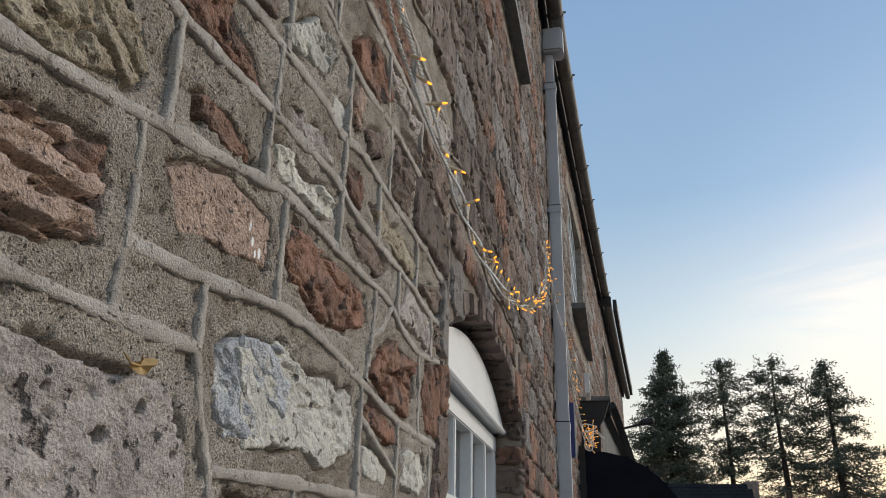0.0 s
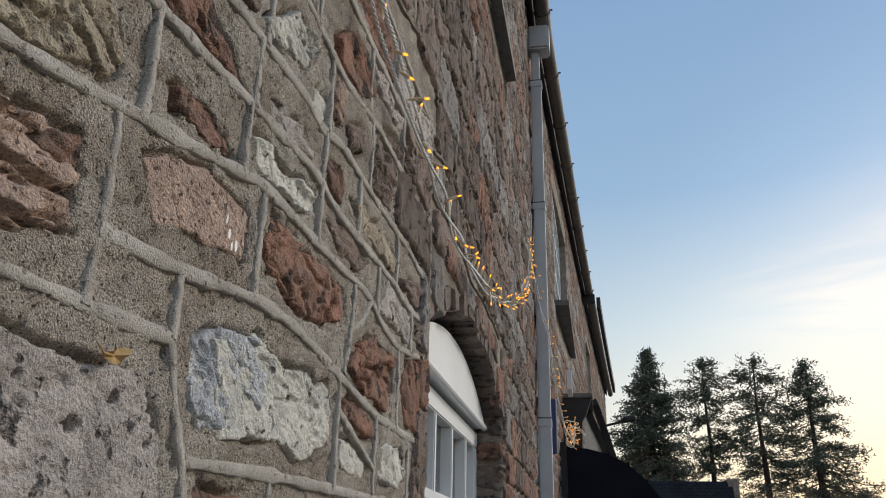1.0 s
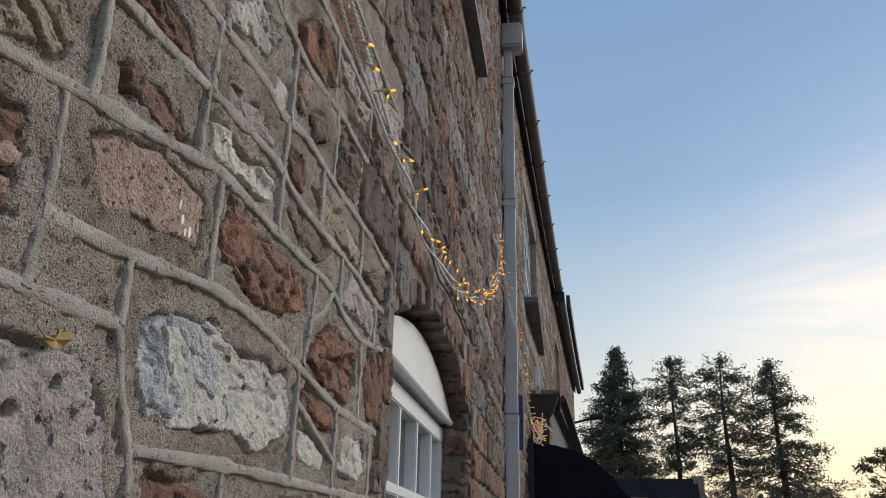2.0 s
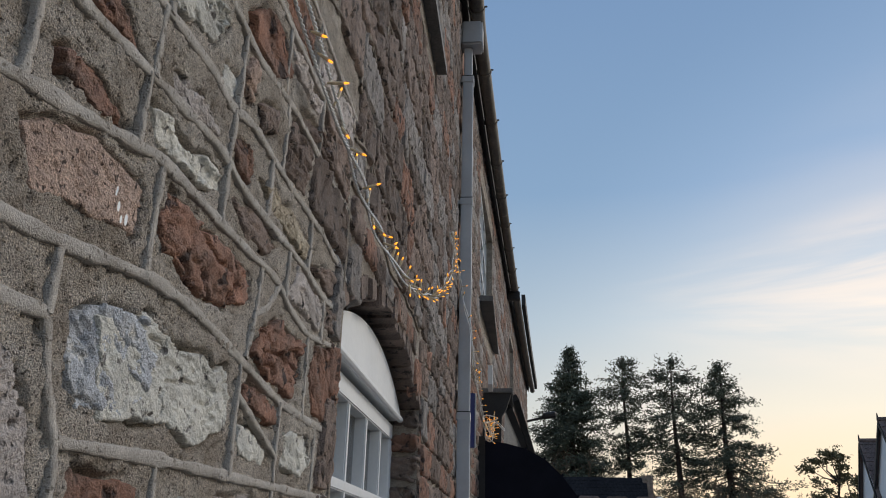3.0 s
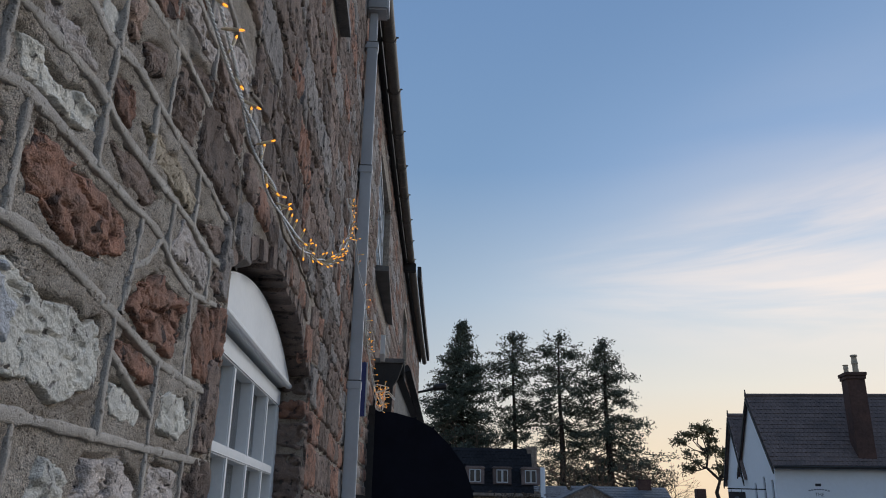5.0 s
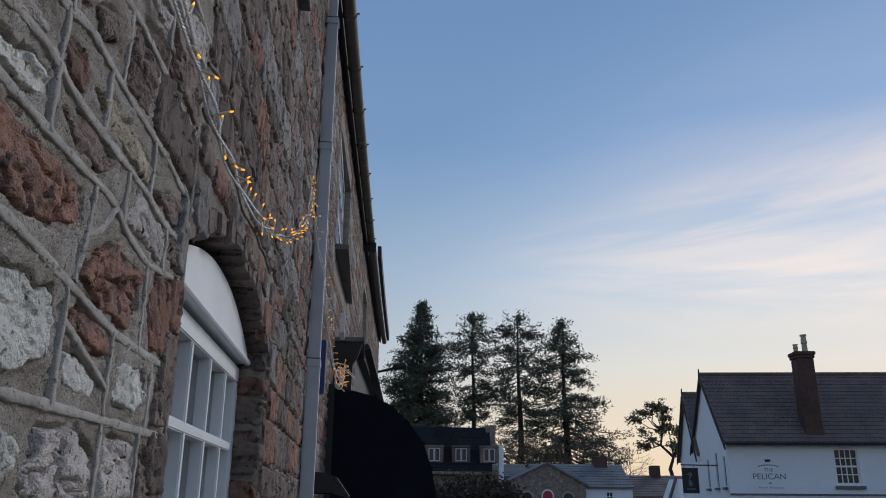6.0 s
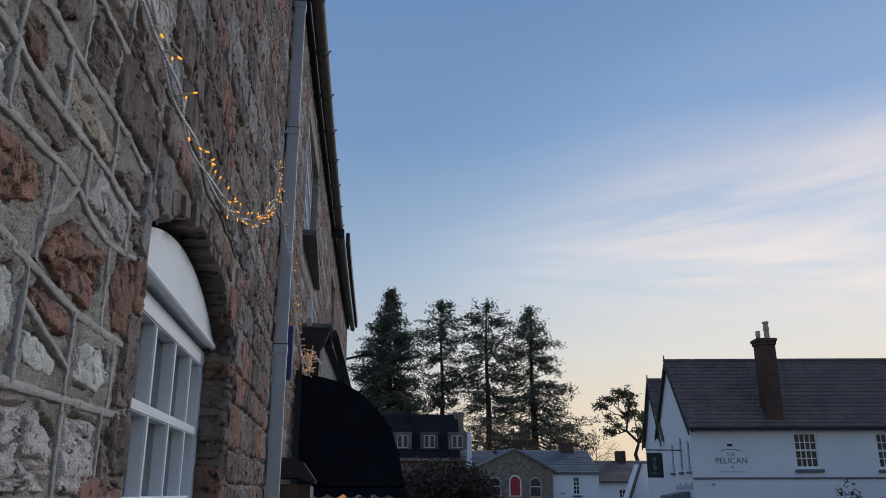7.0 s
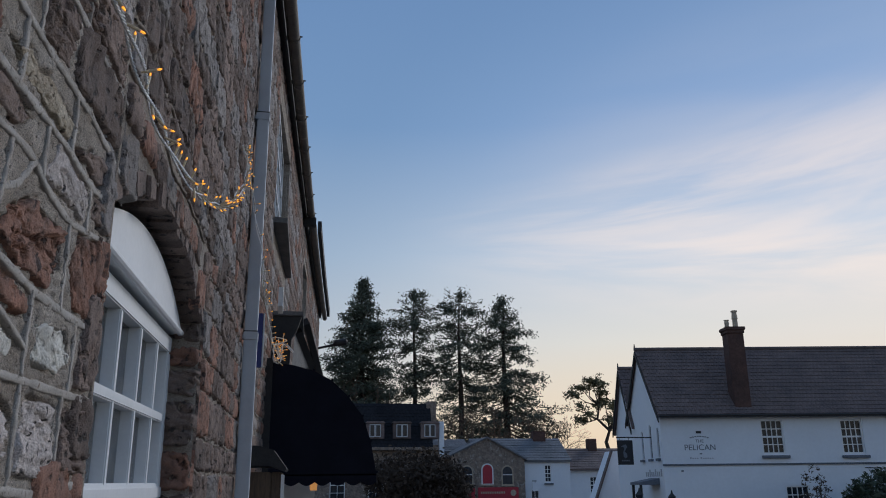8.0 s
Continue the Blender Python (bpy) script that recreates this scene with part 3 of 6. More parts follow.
lay("blue", 0.012, 0.6, 0.2, 0.0, (0.925, 2.394), (0.955, 2.356), (1.083, 2.358), (1.235, 2.354), (1.268, 2.408), (1.105, 2.416))
lay("brown", 0.010, 0.5, 0.0, 0.0, (0.604, 2.396), (0.640, 2.352), (0.716, 2.392), (0.700, 2.436))
lay("brown", 0.016, 0.7, 0.1, 0.006, (0.808, 2.508), (0.850, 2.456), (0.968, 2.497), (1.10, 2.50), (1.025, 2.560), (0.910, 2.535))
lay("brown", 0.012, 0.5, 0.0, 0.0, (0.556, 2.218), (0.612, 2.170), (0.737, 2.188), (0.780, 2.222), (0.681, 2.233))
lay("brown", 0.012, 0.6, 0.0, 0.0, (0.985, 2.265), (1.015, 2.250), (1.150, 2.250), (1.262, 2.284), (1.144, 2.312))
lay("red", 0.010, 0.3, 0.0, 0.0, (0.250, 1.722), (0.41, 1.728), (0.40, 1.815), (0.262, 1.818))
lay("pale", 0.012, 0.4, 0.3, 0.006, (0.465, 1.742), (0.560, 1.730), (0.585, 1.790), (0.520, 1.815))
lay("grey", 0.014, 0.4, 0.0, 0.010, (0.600, 1.745), (0.680, 1.710), (0.820, 1.715), (0.845, 1.790), (0.760, 1.832), (0.640, 1.815))
lay("grey", 0.011, 0.7, 0.0, 0.0, (0.880, 1.710), (1.045, 1.702), (1.048, 1.822), (0.890, 1.834))
lay("brown", 0.013, 0.6, 0.2, 0.0, (1.080, 1.718), (1.268, 1.714), (1.268, 1.836), (1.085, 1.830))
lay("grey", 0.011, 0.6, 0.2, 0.0, (0.850, 2.160), (1.060, 2.150), (1.068, 2.222), (0.900, 2.234))
lay("brown", 0.011, 0.6, 0.0, 0.0, (1.100, 2.175), (1.265, 2.170), (1.265, 2.232), (1.120, 2.225))
lay("pink", 0.011, 0.5, 0.3, 0.0, (0.575, 2.36), (0.600, 2.440), (0.560, 2.452), (0.535, 2.40))
lay("brown", 0.013, 0.6, 0.2, 0.006, (0.765, 2.356), (0.905, 2.362), (0.910, 2.470), (0.770, 2.474))
lay("red", 0.013, 0.6, 0.2, 0.0, (1.05, 2.425), (1.265, 2.428), (1.26, 2.482), (1.04, 2.478))
lay("brown", 0.011, 0.5, 0.4, 0.0, (0.120, 2.330), (0.270, 2.335), (0.285, 2.440), (0.150, 2.446))
lay("grey", 0.011, 0.4, 0.2, 0.0, (0.255, 2.482), (0.44, 2.48), (0.445, 2.59), (0.27, 2.596))
lay("grey", 0.013, 0.5, 0.0, 0.0, (0.765, 2.555), (0.955, 2.57), (0.958, 2.608), (0.74, 2.606))
lay("brown", 0.013, 0.6, 0.2, 0.0, (1.06, 2.515), (1.258, 2.505), (1.26, 2.62), (0.99, 2.615))
lay("brown", 0.013, 0.4, 0.0, 0.0, (0.34, 2.64), (0.56, 2.636), (0.562, 2.735), (0.35, 2.732))
lay("red", 0.013, 0.5, 0.0, 0.0, (0.59, 2.638), (0.89, 2.636), (0.893, 2.74), (0.60, 2.742))
lay("grey", 0.013, 0.5, 0.0, 0.0, (0.92, 2.648), (1.25, 2.65), (1.25, 2.738), (0.93, 2.74))


def inside(fy, fz, outline):
    """Signed distance to an outline, positive inside."""
    dist = np.full_like(fy, 9.0)
    odd = np.zeros(fy.shape, dtype=bool)
    for (ya, za), (yb, zb) in zip(outline, outline[1:] + outline[:1]):
        dy, dz = yb - ya, zb - za
        t = np.clip(((fy - ya) * dy + (fz - za) * dz) / (dy * dy + dz * dz), 0, 1)
        dist = np.minimum(dist, np.hypot(fy - ya - t * dy, fz - za - t * dz))
        if dz:
            odd ^= ((za > fz) != (zb > fz)) & (fy < ya + (fz - za) * dy / dz)
    return np.where(odd, dist, -dist)


def near_rim(fy, fz, outline, seed):
    """Distance inside the chipped outline of a stone."""
    return inside(fy, fz, outline) + 0.020 * (fbm(fy, fz, 22, 26, seed, 3) - 0.52) + 0.007 * (fbm(fy, fz, 95, 110, seed + 7, 3) - 0.5)


def near_stone(kind, relief, layered, slant, pits, outline, step, seed):
    """A broken stone face: bedding, flakes, cracks and pits, its chipped rim sunk under the mortar."""
    y0, y1 = min(p[0] for p in outline) - 0.012, max(p[0] for p in outline) + 0.012
    y1 = min(y1, 1.272)
    z0, z1 = min(p[1] for p in outline) - 0.012, max(p[1] for p in outline) + 0.012
    rows, cols = max(8, int((z1 - z0) / step)), max(8, int((y1 - y0) / step))
    yy, zz = np.meshgrid(np.linspace(y0, y1, cols), np.linspace(z0, z1, rows))
    fy, fz = yy.ravel(), zz.ravel()
    e = near_rim(fy, fz, outline, seed)
    wy = fy + 0.016 * (fbm(fy, fz, 16, 16, seed + 61, 2) - 0.5)
    sz = fz + slant * (fy - (y0 + y1) / 2) + 0.014 * (fbm(fy, fz, 12, 14, seed + 67, 3) - 0.5)
    body = fbm(wy, sz, 9, 15, seed + 3, 4) - 0.46
    flake = smooth01(body, -0.10, -0.088) + 0.7 * smooth01(body, 0.02, 0.03) + 0.5 * smooth01(body, 0.12, 0.13) - 1.1
    bed = fbm(wy, sz, 7, 70, seed + 9, 4) - 0.5
    gate = smooth01(fbm(wy, sz, 7, 9, seed + 71, 2), 0.42, 0.58)
    crack = (1 - smooth01(np.abs(fbm(wy, sz, 6, 24, seed + 21, 3) - 0.5), 0.0, 0.024)) * gate
    vein = (1 - smooth01(np.abs(fbm(wy, sz, 17, 40, seed + 27, 3) - 0.5), 0.0, 0.02)) * (1 - gate)
    hole = smooth01(fbm(wy, sz, 48, 95, seed + 33, 2), 0.66, 0.74)
    h = 0.0005 + relief * (0.50 * body + 0.36 * flake + 1.3 * layered * bed) - relief * (1.15 * crack + 0.65 * vein + 0.3 * hole)
    h = h + 0.0042 * (fbm(wy, sz, 110, 150, seed + 41, 3) - 0.5)
    if layered >= 1.0:
        slab = (sz * 34.0 + 1.9 * fbm(wy, sz, 5, 8, seed + 51, 3)) % 1.0
        h = h + relief * (0.45 - 0.8 * smooth01(slab, 0.66, 0.90) * (1 - smooth01(slab, 0.93, 1.0)) - 0.35 * slab)
    if pits:
        h = h - pits * smooth01(fbm(wy, sz, 24, 40, seed + 37, 3), 0.63, 0.66)
    for py, pz, r, deep in HOLLOWS:
        h = h - deep * np.exp(-(((fy - py) ** 2 + (1.2 * (fz - pz)) ** 2) / r ** 2) ** 2)
    k = smooth01(e, 0, 0.005)
    x = k * np.maximum(h, -0.03) - (1 - k) * 0.026
    keep = (e > -0.006).reshape(yy.shape)
    keep = keep[:-1, :-1] | keep[1:, :-1] | keep[:-1, 1:] | keep[1:, 1:]
    r, c = np.nonzero(keep)
    quads = np.stack([r * cols + c, r * cols + c + 1, (r + 1) * cols + c + 1, (r + 1) * cols + c], 1)
    used, index = np.unique(quads, return_inverse=True)
    s = Shape()
    s.v = np.stack([x, fy, fz], 1)[used].tolist()
    s.f = index.reshape(-1, 4).tolist()
    part("stone", s, STONES[kind], WALL, "", True)


def build_near_stones():
    # mortar between them, uneven by hand, with crevices along the stones' edges
    ya = np.concatenate([np.linspace(-0.6, -0.26, 60, False), np.linspace(-0.26, 0.5, 360, False), np.linspace(0.5, 1.27, 200)])
    za = np.concatenate([np.linspace(1.45, 1.72, 60, False), np.linspace(1.72, 2.3, 270, False), np.linspace(2.3, 2.95, 150)])
    yy, zz = np.meshgrid(ya, za)
    fy, fz = yy.ravel(), zz.ravel()
    edge = np.minimum(np.minimum(fy + 0.6, 1.27 - fy), np.minimum(fz - 1.45, 2.95 - fz))
    x = 0.012 * (fbm(fy, fz, 11, 11, 3, 3) - 0.5) + 0.0065 * (fbm(fy, fz, 48, 52, 6, 3) - 0.5) + 0.007 * (fbm(fy, fz, 120, 120, 5, 3) - 0.5) - 0.003 * smooth01(fbm(fy, fz, 110, 120, 91, 2), 0.66, 0.74)
    for i, (kind, relief, layered, slant, pits, outline) in enumerate(NEAR):
        seed = 40 + 7 * i
        y0, y1 = min(p[0] for p in outline) - 0.02, max(p[0] for p in outline) + 0.02
        z0, z1 = min(p[1] for p in outline) - 0.02, max(p[1] for p in outline) + 0.02
        near = np.nonzero((fy > y0) & (fy < y1) & (fz > z0) & (fz < z1))[0]
        py, pz = fy[near], fz[near]
        e = near_rim(py, pz, outline, seed)
        deep = smooth01(fbm(py, pz, 16, 16, 300 + i, 2), 0.36, 0.60)
        x[near] -= 0.018 * deep * np.exp(-((e - 0.001) / 0.004) ** 2) + 0.026 * smooth01(e, 0.004, 0.010)
    x *= smooth01(edge, 0, 0.02)
    part("mortar_bed", Shape().grid(np.stack([x.reshape(yy.shape), yy, zz], 2)), MORTAR, WALL, "pebbly grey-brown mortar", True)
    for i, (kind, relief, layered, slant, pits, outline) in enumerate(NEAR):
        near_stone(kind, relief, layered, slant, pits, outline, 0.0021 if outline[0][0] < 0.32 else 0.0034, 40 + 7 * i)


build_near_joints()
build_near_stones()


def build_far_stones():
    """Random rubble courses over the rest of the wall; the nearest stones are pieces of their own, the rest one sheet each colour."""
    rnd = random.Random(7)
    rest = {k: Shape() for k in STONES}
    joints = Shape()
    singles = 0
    z = 1.40
    course = 0
    while z < TOP - 0.06:
        hgt = rnd.uniform(0.09, 0.23)
        z1 = min(z + hgt, TOP)
        y = -0.6 + rnd.uniform(0, 0.2)
        while y < 18.6:
            wid = rnd.uniform(0.09, 0.42) * (1.0 if y < 7 else 1.6)
            y1 = min(y + wid, 18.68)
            a, b = y, y1
            skip = b < 1.30 and 1.38 < (z + z1) / 2 < 2.80
            for h in HOLES:
                if h[2] - 0.10 < z1 and z < h[3] + (0.06 if h[0] == 1.27 else 0.0):
                    if h[0] - 0.02 < a < h[1] + 0.02:
                        a = h[1] + 0.02
                    if h[0] - 0.02 < b < h[1] + 0.02:
                        b = h[0] - 0.02
                    if a < h[0] and b > h[1]:
                        b = h[0] - 0.02
            if a < 1.28 < b and 1.38 < z < 2.80:
                a = 1.28 if z > 2.47 else b
            if not skip and b - a > 0.06:
                near = y < 3.2 and z < 3.4 and y > 0
                kind = rnd.choice(("red", "red", "brown", "brown", "brown", "umber", "umber", "umber", "umber", "dimgrey", "dimgrey", "dimgrey"))
                step = 0.008 if near else (0.010 if y < 5 else 0.024)
                sh = stone_shape(a - 0.004, b + 0.004, z - 0.004, z1 + 0.004, step, 0.021 if y > 1.3 else 0.015, course * 97 + int(y * 31), 0.3, 0.005, 0.024, rnd.uniform(-0.3, 0.3), 0.0, 1.5, 0.32)
                if singles < 290 and 2.6 < y < 4.9 or (near and singles < 290):
                    singles += 1
                    part("stone", sh, STONES[kind], WALL, "", True)
                else:
                    rest[kind].add(sh.v, sh.f)
                if y < 6:
                    g = Shape().grid(ribbon([(b, z), (b, z1)], 0.007, 0.006, int(y * 50), 0.05))
                    joints.add(g.v, g.f)
            y = y1
        for p, q in ((-0.6, 1.27), (1.27, 2.71), (2.71, 6.3)):
            if (p == 1.27 and (0.9 < z1 < 2.5 or 4.06 < z1 < 5.1)) or (p == -0.6 and 1.42 < z1 < 2.85):
                continue
            k = [(p + (q - p) * i / 14, z1 + rnd.uniform(-0.034, 0.034)) for i in range(15)]
            g = Shape().grid(ribbon(k, 0.0042, 0.007, course, 0.03))
            joints.add(g.v, g.f)
        z = z1
        course += 1
    for k, (a, b, c, d) in enumerate([(1.28 + 0.16 * q, 1.46 + 0.16 * q, 2.455, 2.56) for q in range(8)] + [(1.275, 1.44, 2.31, 2.47), (2.54, 2.72, 2.31, 2.47), (2.66, 2.86, 2.46, 2.57)]):
        part("stone", stone_shape(a, b, c, d, 0.008, 0.011, 700 + 11 * k, 0.4, 0.006, 0.016, 0.1, 0.0, 1.5, 0.4), STONES[("brown", "red", "umber", "dimgrey", "red")[k % 5]], WALL, "", True)
    for kind, sh in rest.items():
        if sh.v:
            part("rubble_stones", sh, STONES[kind], WALL, STONES[kind].name.replace("_", " ") + " rubble", True, "stuff")
    part("mortar_ribbons", joints, DIMMORTAR, WALL, "raised grey cement ribbons", True, "stuff")


build_far_stones()


# ---------- arch over the ground-floor window ----------
def build_arch():
    sp = Shape()
    n = 24
    ys = [ARCH_Y - ARCH_HALF + 2 * ARCH_HALF * i / n for i in range(n + 1)]
    for a, b in zip(ys, ys[1:]):
        za, zb = arch_z(a) + 0.05, arch_z(b) + 0.05
        if min(za, zb) < 2.46:
            za, zb = min(za, 2.459), min(zb, 2.459)
            sp.add([(0, a, za), (0, b, zb), (0, b, 2.46), (0, a, 2.46), (-0.4, a, za), (-0.4, b, zb)], [(0, 1, 2, 3), (0, 4, 5, 1)])
    part("arch_spandrel", sp, DIMMORTAR, WALL, "mortared stone above the arch")
    rnd = random.Random(3)
    r = (ARCH_HALF ** 2 + ARCH_RISE ** 2) / (2 * ARCH_RISE)
    cz = ARCH_SPRING + ARCH_RISE - r
    half = math.asin(ARCH_HALF / r)
    count = 19
    for i in range(count):
        a0 = -half + 2 * half * i / count + 0.003
        a1 = -half + 2 * half * (i + 1) / count - 0.003
        lo, hi = r + rnd.uniform(-0.012, 0.012), r + rnd.uniform(0.05, 0.075)
        front = rnd.uniform(-0.004, 0.012)
        out = [(ARCH_Y + math.sin(a0) * lo, cz + math.cos(a0) * lo), (ARCH_Y + math.sin(a1) * lo, cz + math.cos(a1) * lo), (ARCH_Y + math.sin(a1) * hi, cz + math.cos(a1) * hi), (ARCH_Y + math.sin(a0) * hi, cz + math.cos(a0) * hi)]
        my, mz = sum(p[0] for p in out) / 4, sum(p[1] for p in out) / 4
        small = [(my + (p[0] - my) * 0.86, mz + (p[1] - mz) * 0.86) for p in out]
        s = Shape().prism(out, "x", -0.12, front - 0.008)
        s.add([(front - 0.008, *p) for p in out] + [(front, *p) for p in small], [(4, 5, 6, 7)] + [(k, (k + 1) % 4, (k + 1) % 4 + 4, k + 4) for k in range(4)])
        part("brick", s, STONES[rnd.choice(("umber", "brown", "umber"))], WALL)
    # the rough far reveal: uneven mortar with worn stones showing through
    def turned(sh, y):
        """Turns a rough patch of the street face to face back along the wall."""
        t = Shape()
        t.v, t.f = [(p[1], y - p[0], p[2]) for p in sh.v], [tuple(reversed(f)) for f in sh.f]
        return t

    # mortar and stones picked dark here, so their colour carries the recess's shade
    xx, zz = np.meshgrid(np.linspace(-0.16, 0.004, 18), np.linspace(1.09, 2.30, 110))
    fx, fz = xx.ravel(), zz.ravel()
    h = 0.006 + 0.026 * (fbm(fx, fz, 16, 14, 71, 3) - 0.4)
    bed = Shape().grid(np.stack([xx, 2.715 - h.reshape(xx.shape), zz], 2))
    bed.f = [tuple(reversed(f)) for f in bed.f]
    part("reveal_mortar", bed, DIMMORTAR, WALL, "rough mortared reveal", True)
    z, i = 1.09, 0
    while z < 2.26:
        hgt = min(rnd.uniform(0.09, 0.19), 2.29 - z)
        a = rnd.uniform(-0.15, -0.10)
        part("stone", turned(stone_shape(a, 0.012, z, z + hgt, 0.007, 0.020, 900 + i * 13, 0.5, 0.016, 0.016, 0.2, 0.0, 1.6), 2.712), STONES[("umber", "red", "umber")[i % 3]], WALL, "", True)
        z += hgt
        i += 1


build_arch()


# ---------- windows of the stone building ----------
def casement(name, label, y0, y1, z0, z1, x, cols, rows, bar=0.028, stile=0.055, deep=0.055, glaze=0.022, bars=()):
    w = thing(name, label, "window", kind="structure")
    part("window_frame", Shape().box(x - deep, x, y0, y1, z1 - stile, z1, 0.004).box(x - deep, x, y0, y1, z0, z0 + stile, 0.004).box(x - deep, x, y0, y0 + stile, z0 + stile, z1 - stile, 0.004).box(x - deep, x, y1 - stile, y1, z0 + stile, z1 - stile, 0.004), WHITE, w)
    a, b, c, d = y0 + stile, y1 - stile, z0 + stile, z1 - stile
    us = [a, *(bars or [a + (b - a) * k / cols for k in range(1, cols)]), b]
    for m in us[1:-1]:
        part("glazing_bar", Shape().box(x - deep + 0.004, x - 0.003, m - bar / 2, m + bar / 2, c, d, 0.004), WHITE, w)
    for k in range(1, rows):
        m = c + (d - c) * k / rows
        part("transom_bar", Shape().box(x - deep + 0.006, x - 0.001, a, b, m - bar * 0.6, m + bar * 0.6, 0.004), WHITE, w)
    for i in range(cols):
        for j in range(rows):
            p, q = us[i], us[i + 1]
            r, s = c + (d - c) * j / rows, c + (d - c) * (j + 1) / rows
            g = part("pane", Shape().box(x - glaze - 0.004, x - glaze, p, q, r, s), GLASS, w)
            g.visible_shadow = False
    return w


win = casement("window_1", "white painted timber casement with small panes under the arch", 1.245, 2.70, 1.154, 2.222, -0.095, 5, 4, 0.026, 0.06, 0.050, 0.040, (1.60, 1.885, 2.17, 2.45))
# extra depth of the meeting rail
part("meeting_rail", Shape().box(-0.142, -0.088, 1.26, 2.69, 1.650, 1.695, 0.006), WHITE, win)
part("window_sill", Shape().box(-0.20, 0.06, 1.22, 2.74, 1.08, 1.154, 0.012), LEAD, win)


def tympanum():
    n = 28
    lo = 2.236
    ys = [1.262 + (2.70 - 1.262) * i / n for i in range(n + 1)]
    out = [(1.262, lo), (2.70, lo)] + [(y, arch_z(min(max(y, 1.28), 2.70)) - 0.034) for y in reversed(ys)]
    s = Shape().prism(out, "x", -0.14, -0.062)
    t = thing("arch_board", "white painted curved timber board filling the window arch", "panel", kind="structure")
    part("board", s, WHITE, t)
    part("drip_moulding", Shape().tube([(-0.066, 1.262, lo + 0.004), (-0.066, 2.70, lo + 0.004)], 0.012, 10), WHITE, t)


tympanum()
casement("window_2", "white painted upstairs casement window", 1.52, 2.88, 4.05, 5.08, -0.08, 3, 2)
win3 = casement("window_3", "dark upstairs window with white glazing bars", 6.37, 8.03, 3.92, 5.10, 0.055, 4, 3, 0.035, 0.06, 0.05)
casement("window_4", "upstairs window far along the street wall", 11.62, 12.88, 3.94, 5.0, 0.22, 3, 2)


def sill(y0, y1, z, x0):
    s = Shape().prism([(x0 - 0.1, z - 0.055), (x0 + 0.056, z - 0.055), (x0 + 0.056, z - 0.012), (x0 - 0.1, z)], "y", y0, y1)
    tagged(part("sill", s, LEAD), "weathered grey stone window sill", "sill", kind="structure")


sill(1.42, 2.97, 4.045, 0.0)
sill(6.25, 8.22, 3.89, 0.13)
sill(11.5, 13.0, 3.94, 0.26)


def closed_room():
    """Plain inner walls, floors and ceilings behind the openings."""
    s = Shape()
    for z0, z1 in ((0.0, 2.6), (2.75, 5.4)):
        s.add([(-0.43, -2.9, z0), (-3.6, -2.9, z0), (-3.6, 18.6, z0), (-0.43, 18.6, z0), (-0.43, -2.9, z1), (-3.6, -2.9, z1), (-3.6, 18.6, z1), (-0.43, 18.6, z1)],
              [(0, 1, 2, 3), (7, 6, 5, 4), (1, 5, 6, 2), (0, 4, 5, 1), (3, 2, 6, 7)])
    tagged(part("wall_inner", s, ROOM), "plain rooms behind the windows, coloured dark to look unlit", "wall", kind="structure")


closed_room()


# ---------- eaves: soffit, fascia, gutter, roof ----------
def along(profile, y0, y1, mat, name, parent, label="", step=0.5, dx=0.0, closed=True, smooth=False):
    """Runs a profile of (out, up) along the wall's curve."""
    n = max(1, int((y1 - y0) / step))
    rows = []
    for i in range(n + 1):
        y = y0 + (y1 - y0) * i / n
        w = wall_x(y) + dx
        pts = [(w + p[0], y, p[1]) for p in profile]
        rows.append(pts + [pts[0]] if closed else pts)
    s = Shape().grid(np.array(rows))
    if closed:
        k = len(profile)
        s.add(rows[0][:k], [tuple(range(k))]).add(rows[-1][:k], [tuple(reversed(range(k)))])
    return part(name, s, mat, parent, label, smooth)


def gutter_profile(cx, cz, r):
    arc = [(cx + r * math.cos(a), cz + r * math.sin(a)) for a in [math.pi + math.pi * k / 10 for k in range(11)]]
    return arc + [(p[0] * 1.0 + (cx - p[0]) * 0.08, p[1] + 0.005) for p in reversed(arc)]


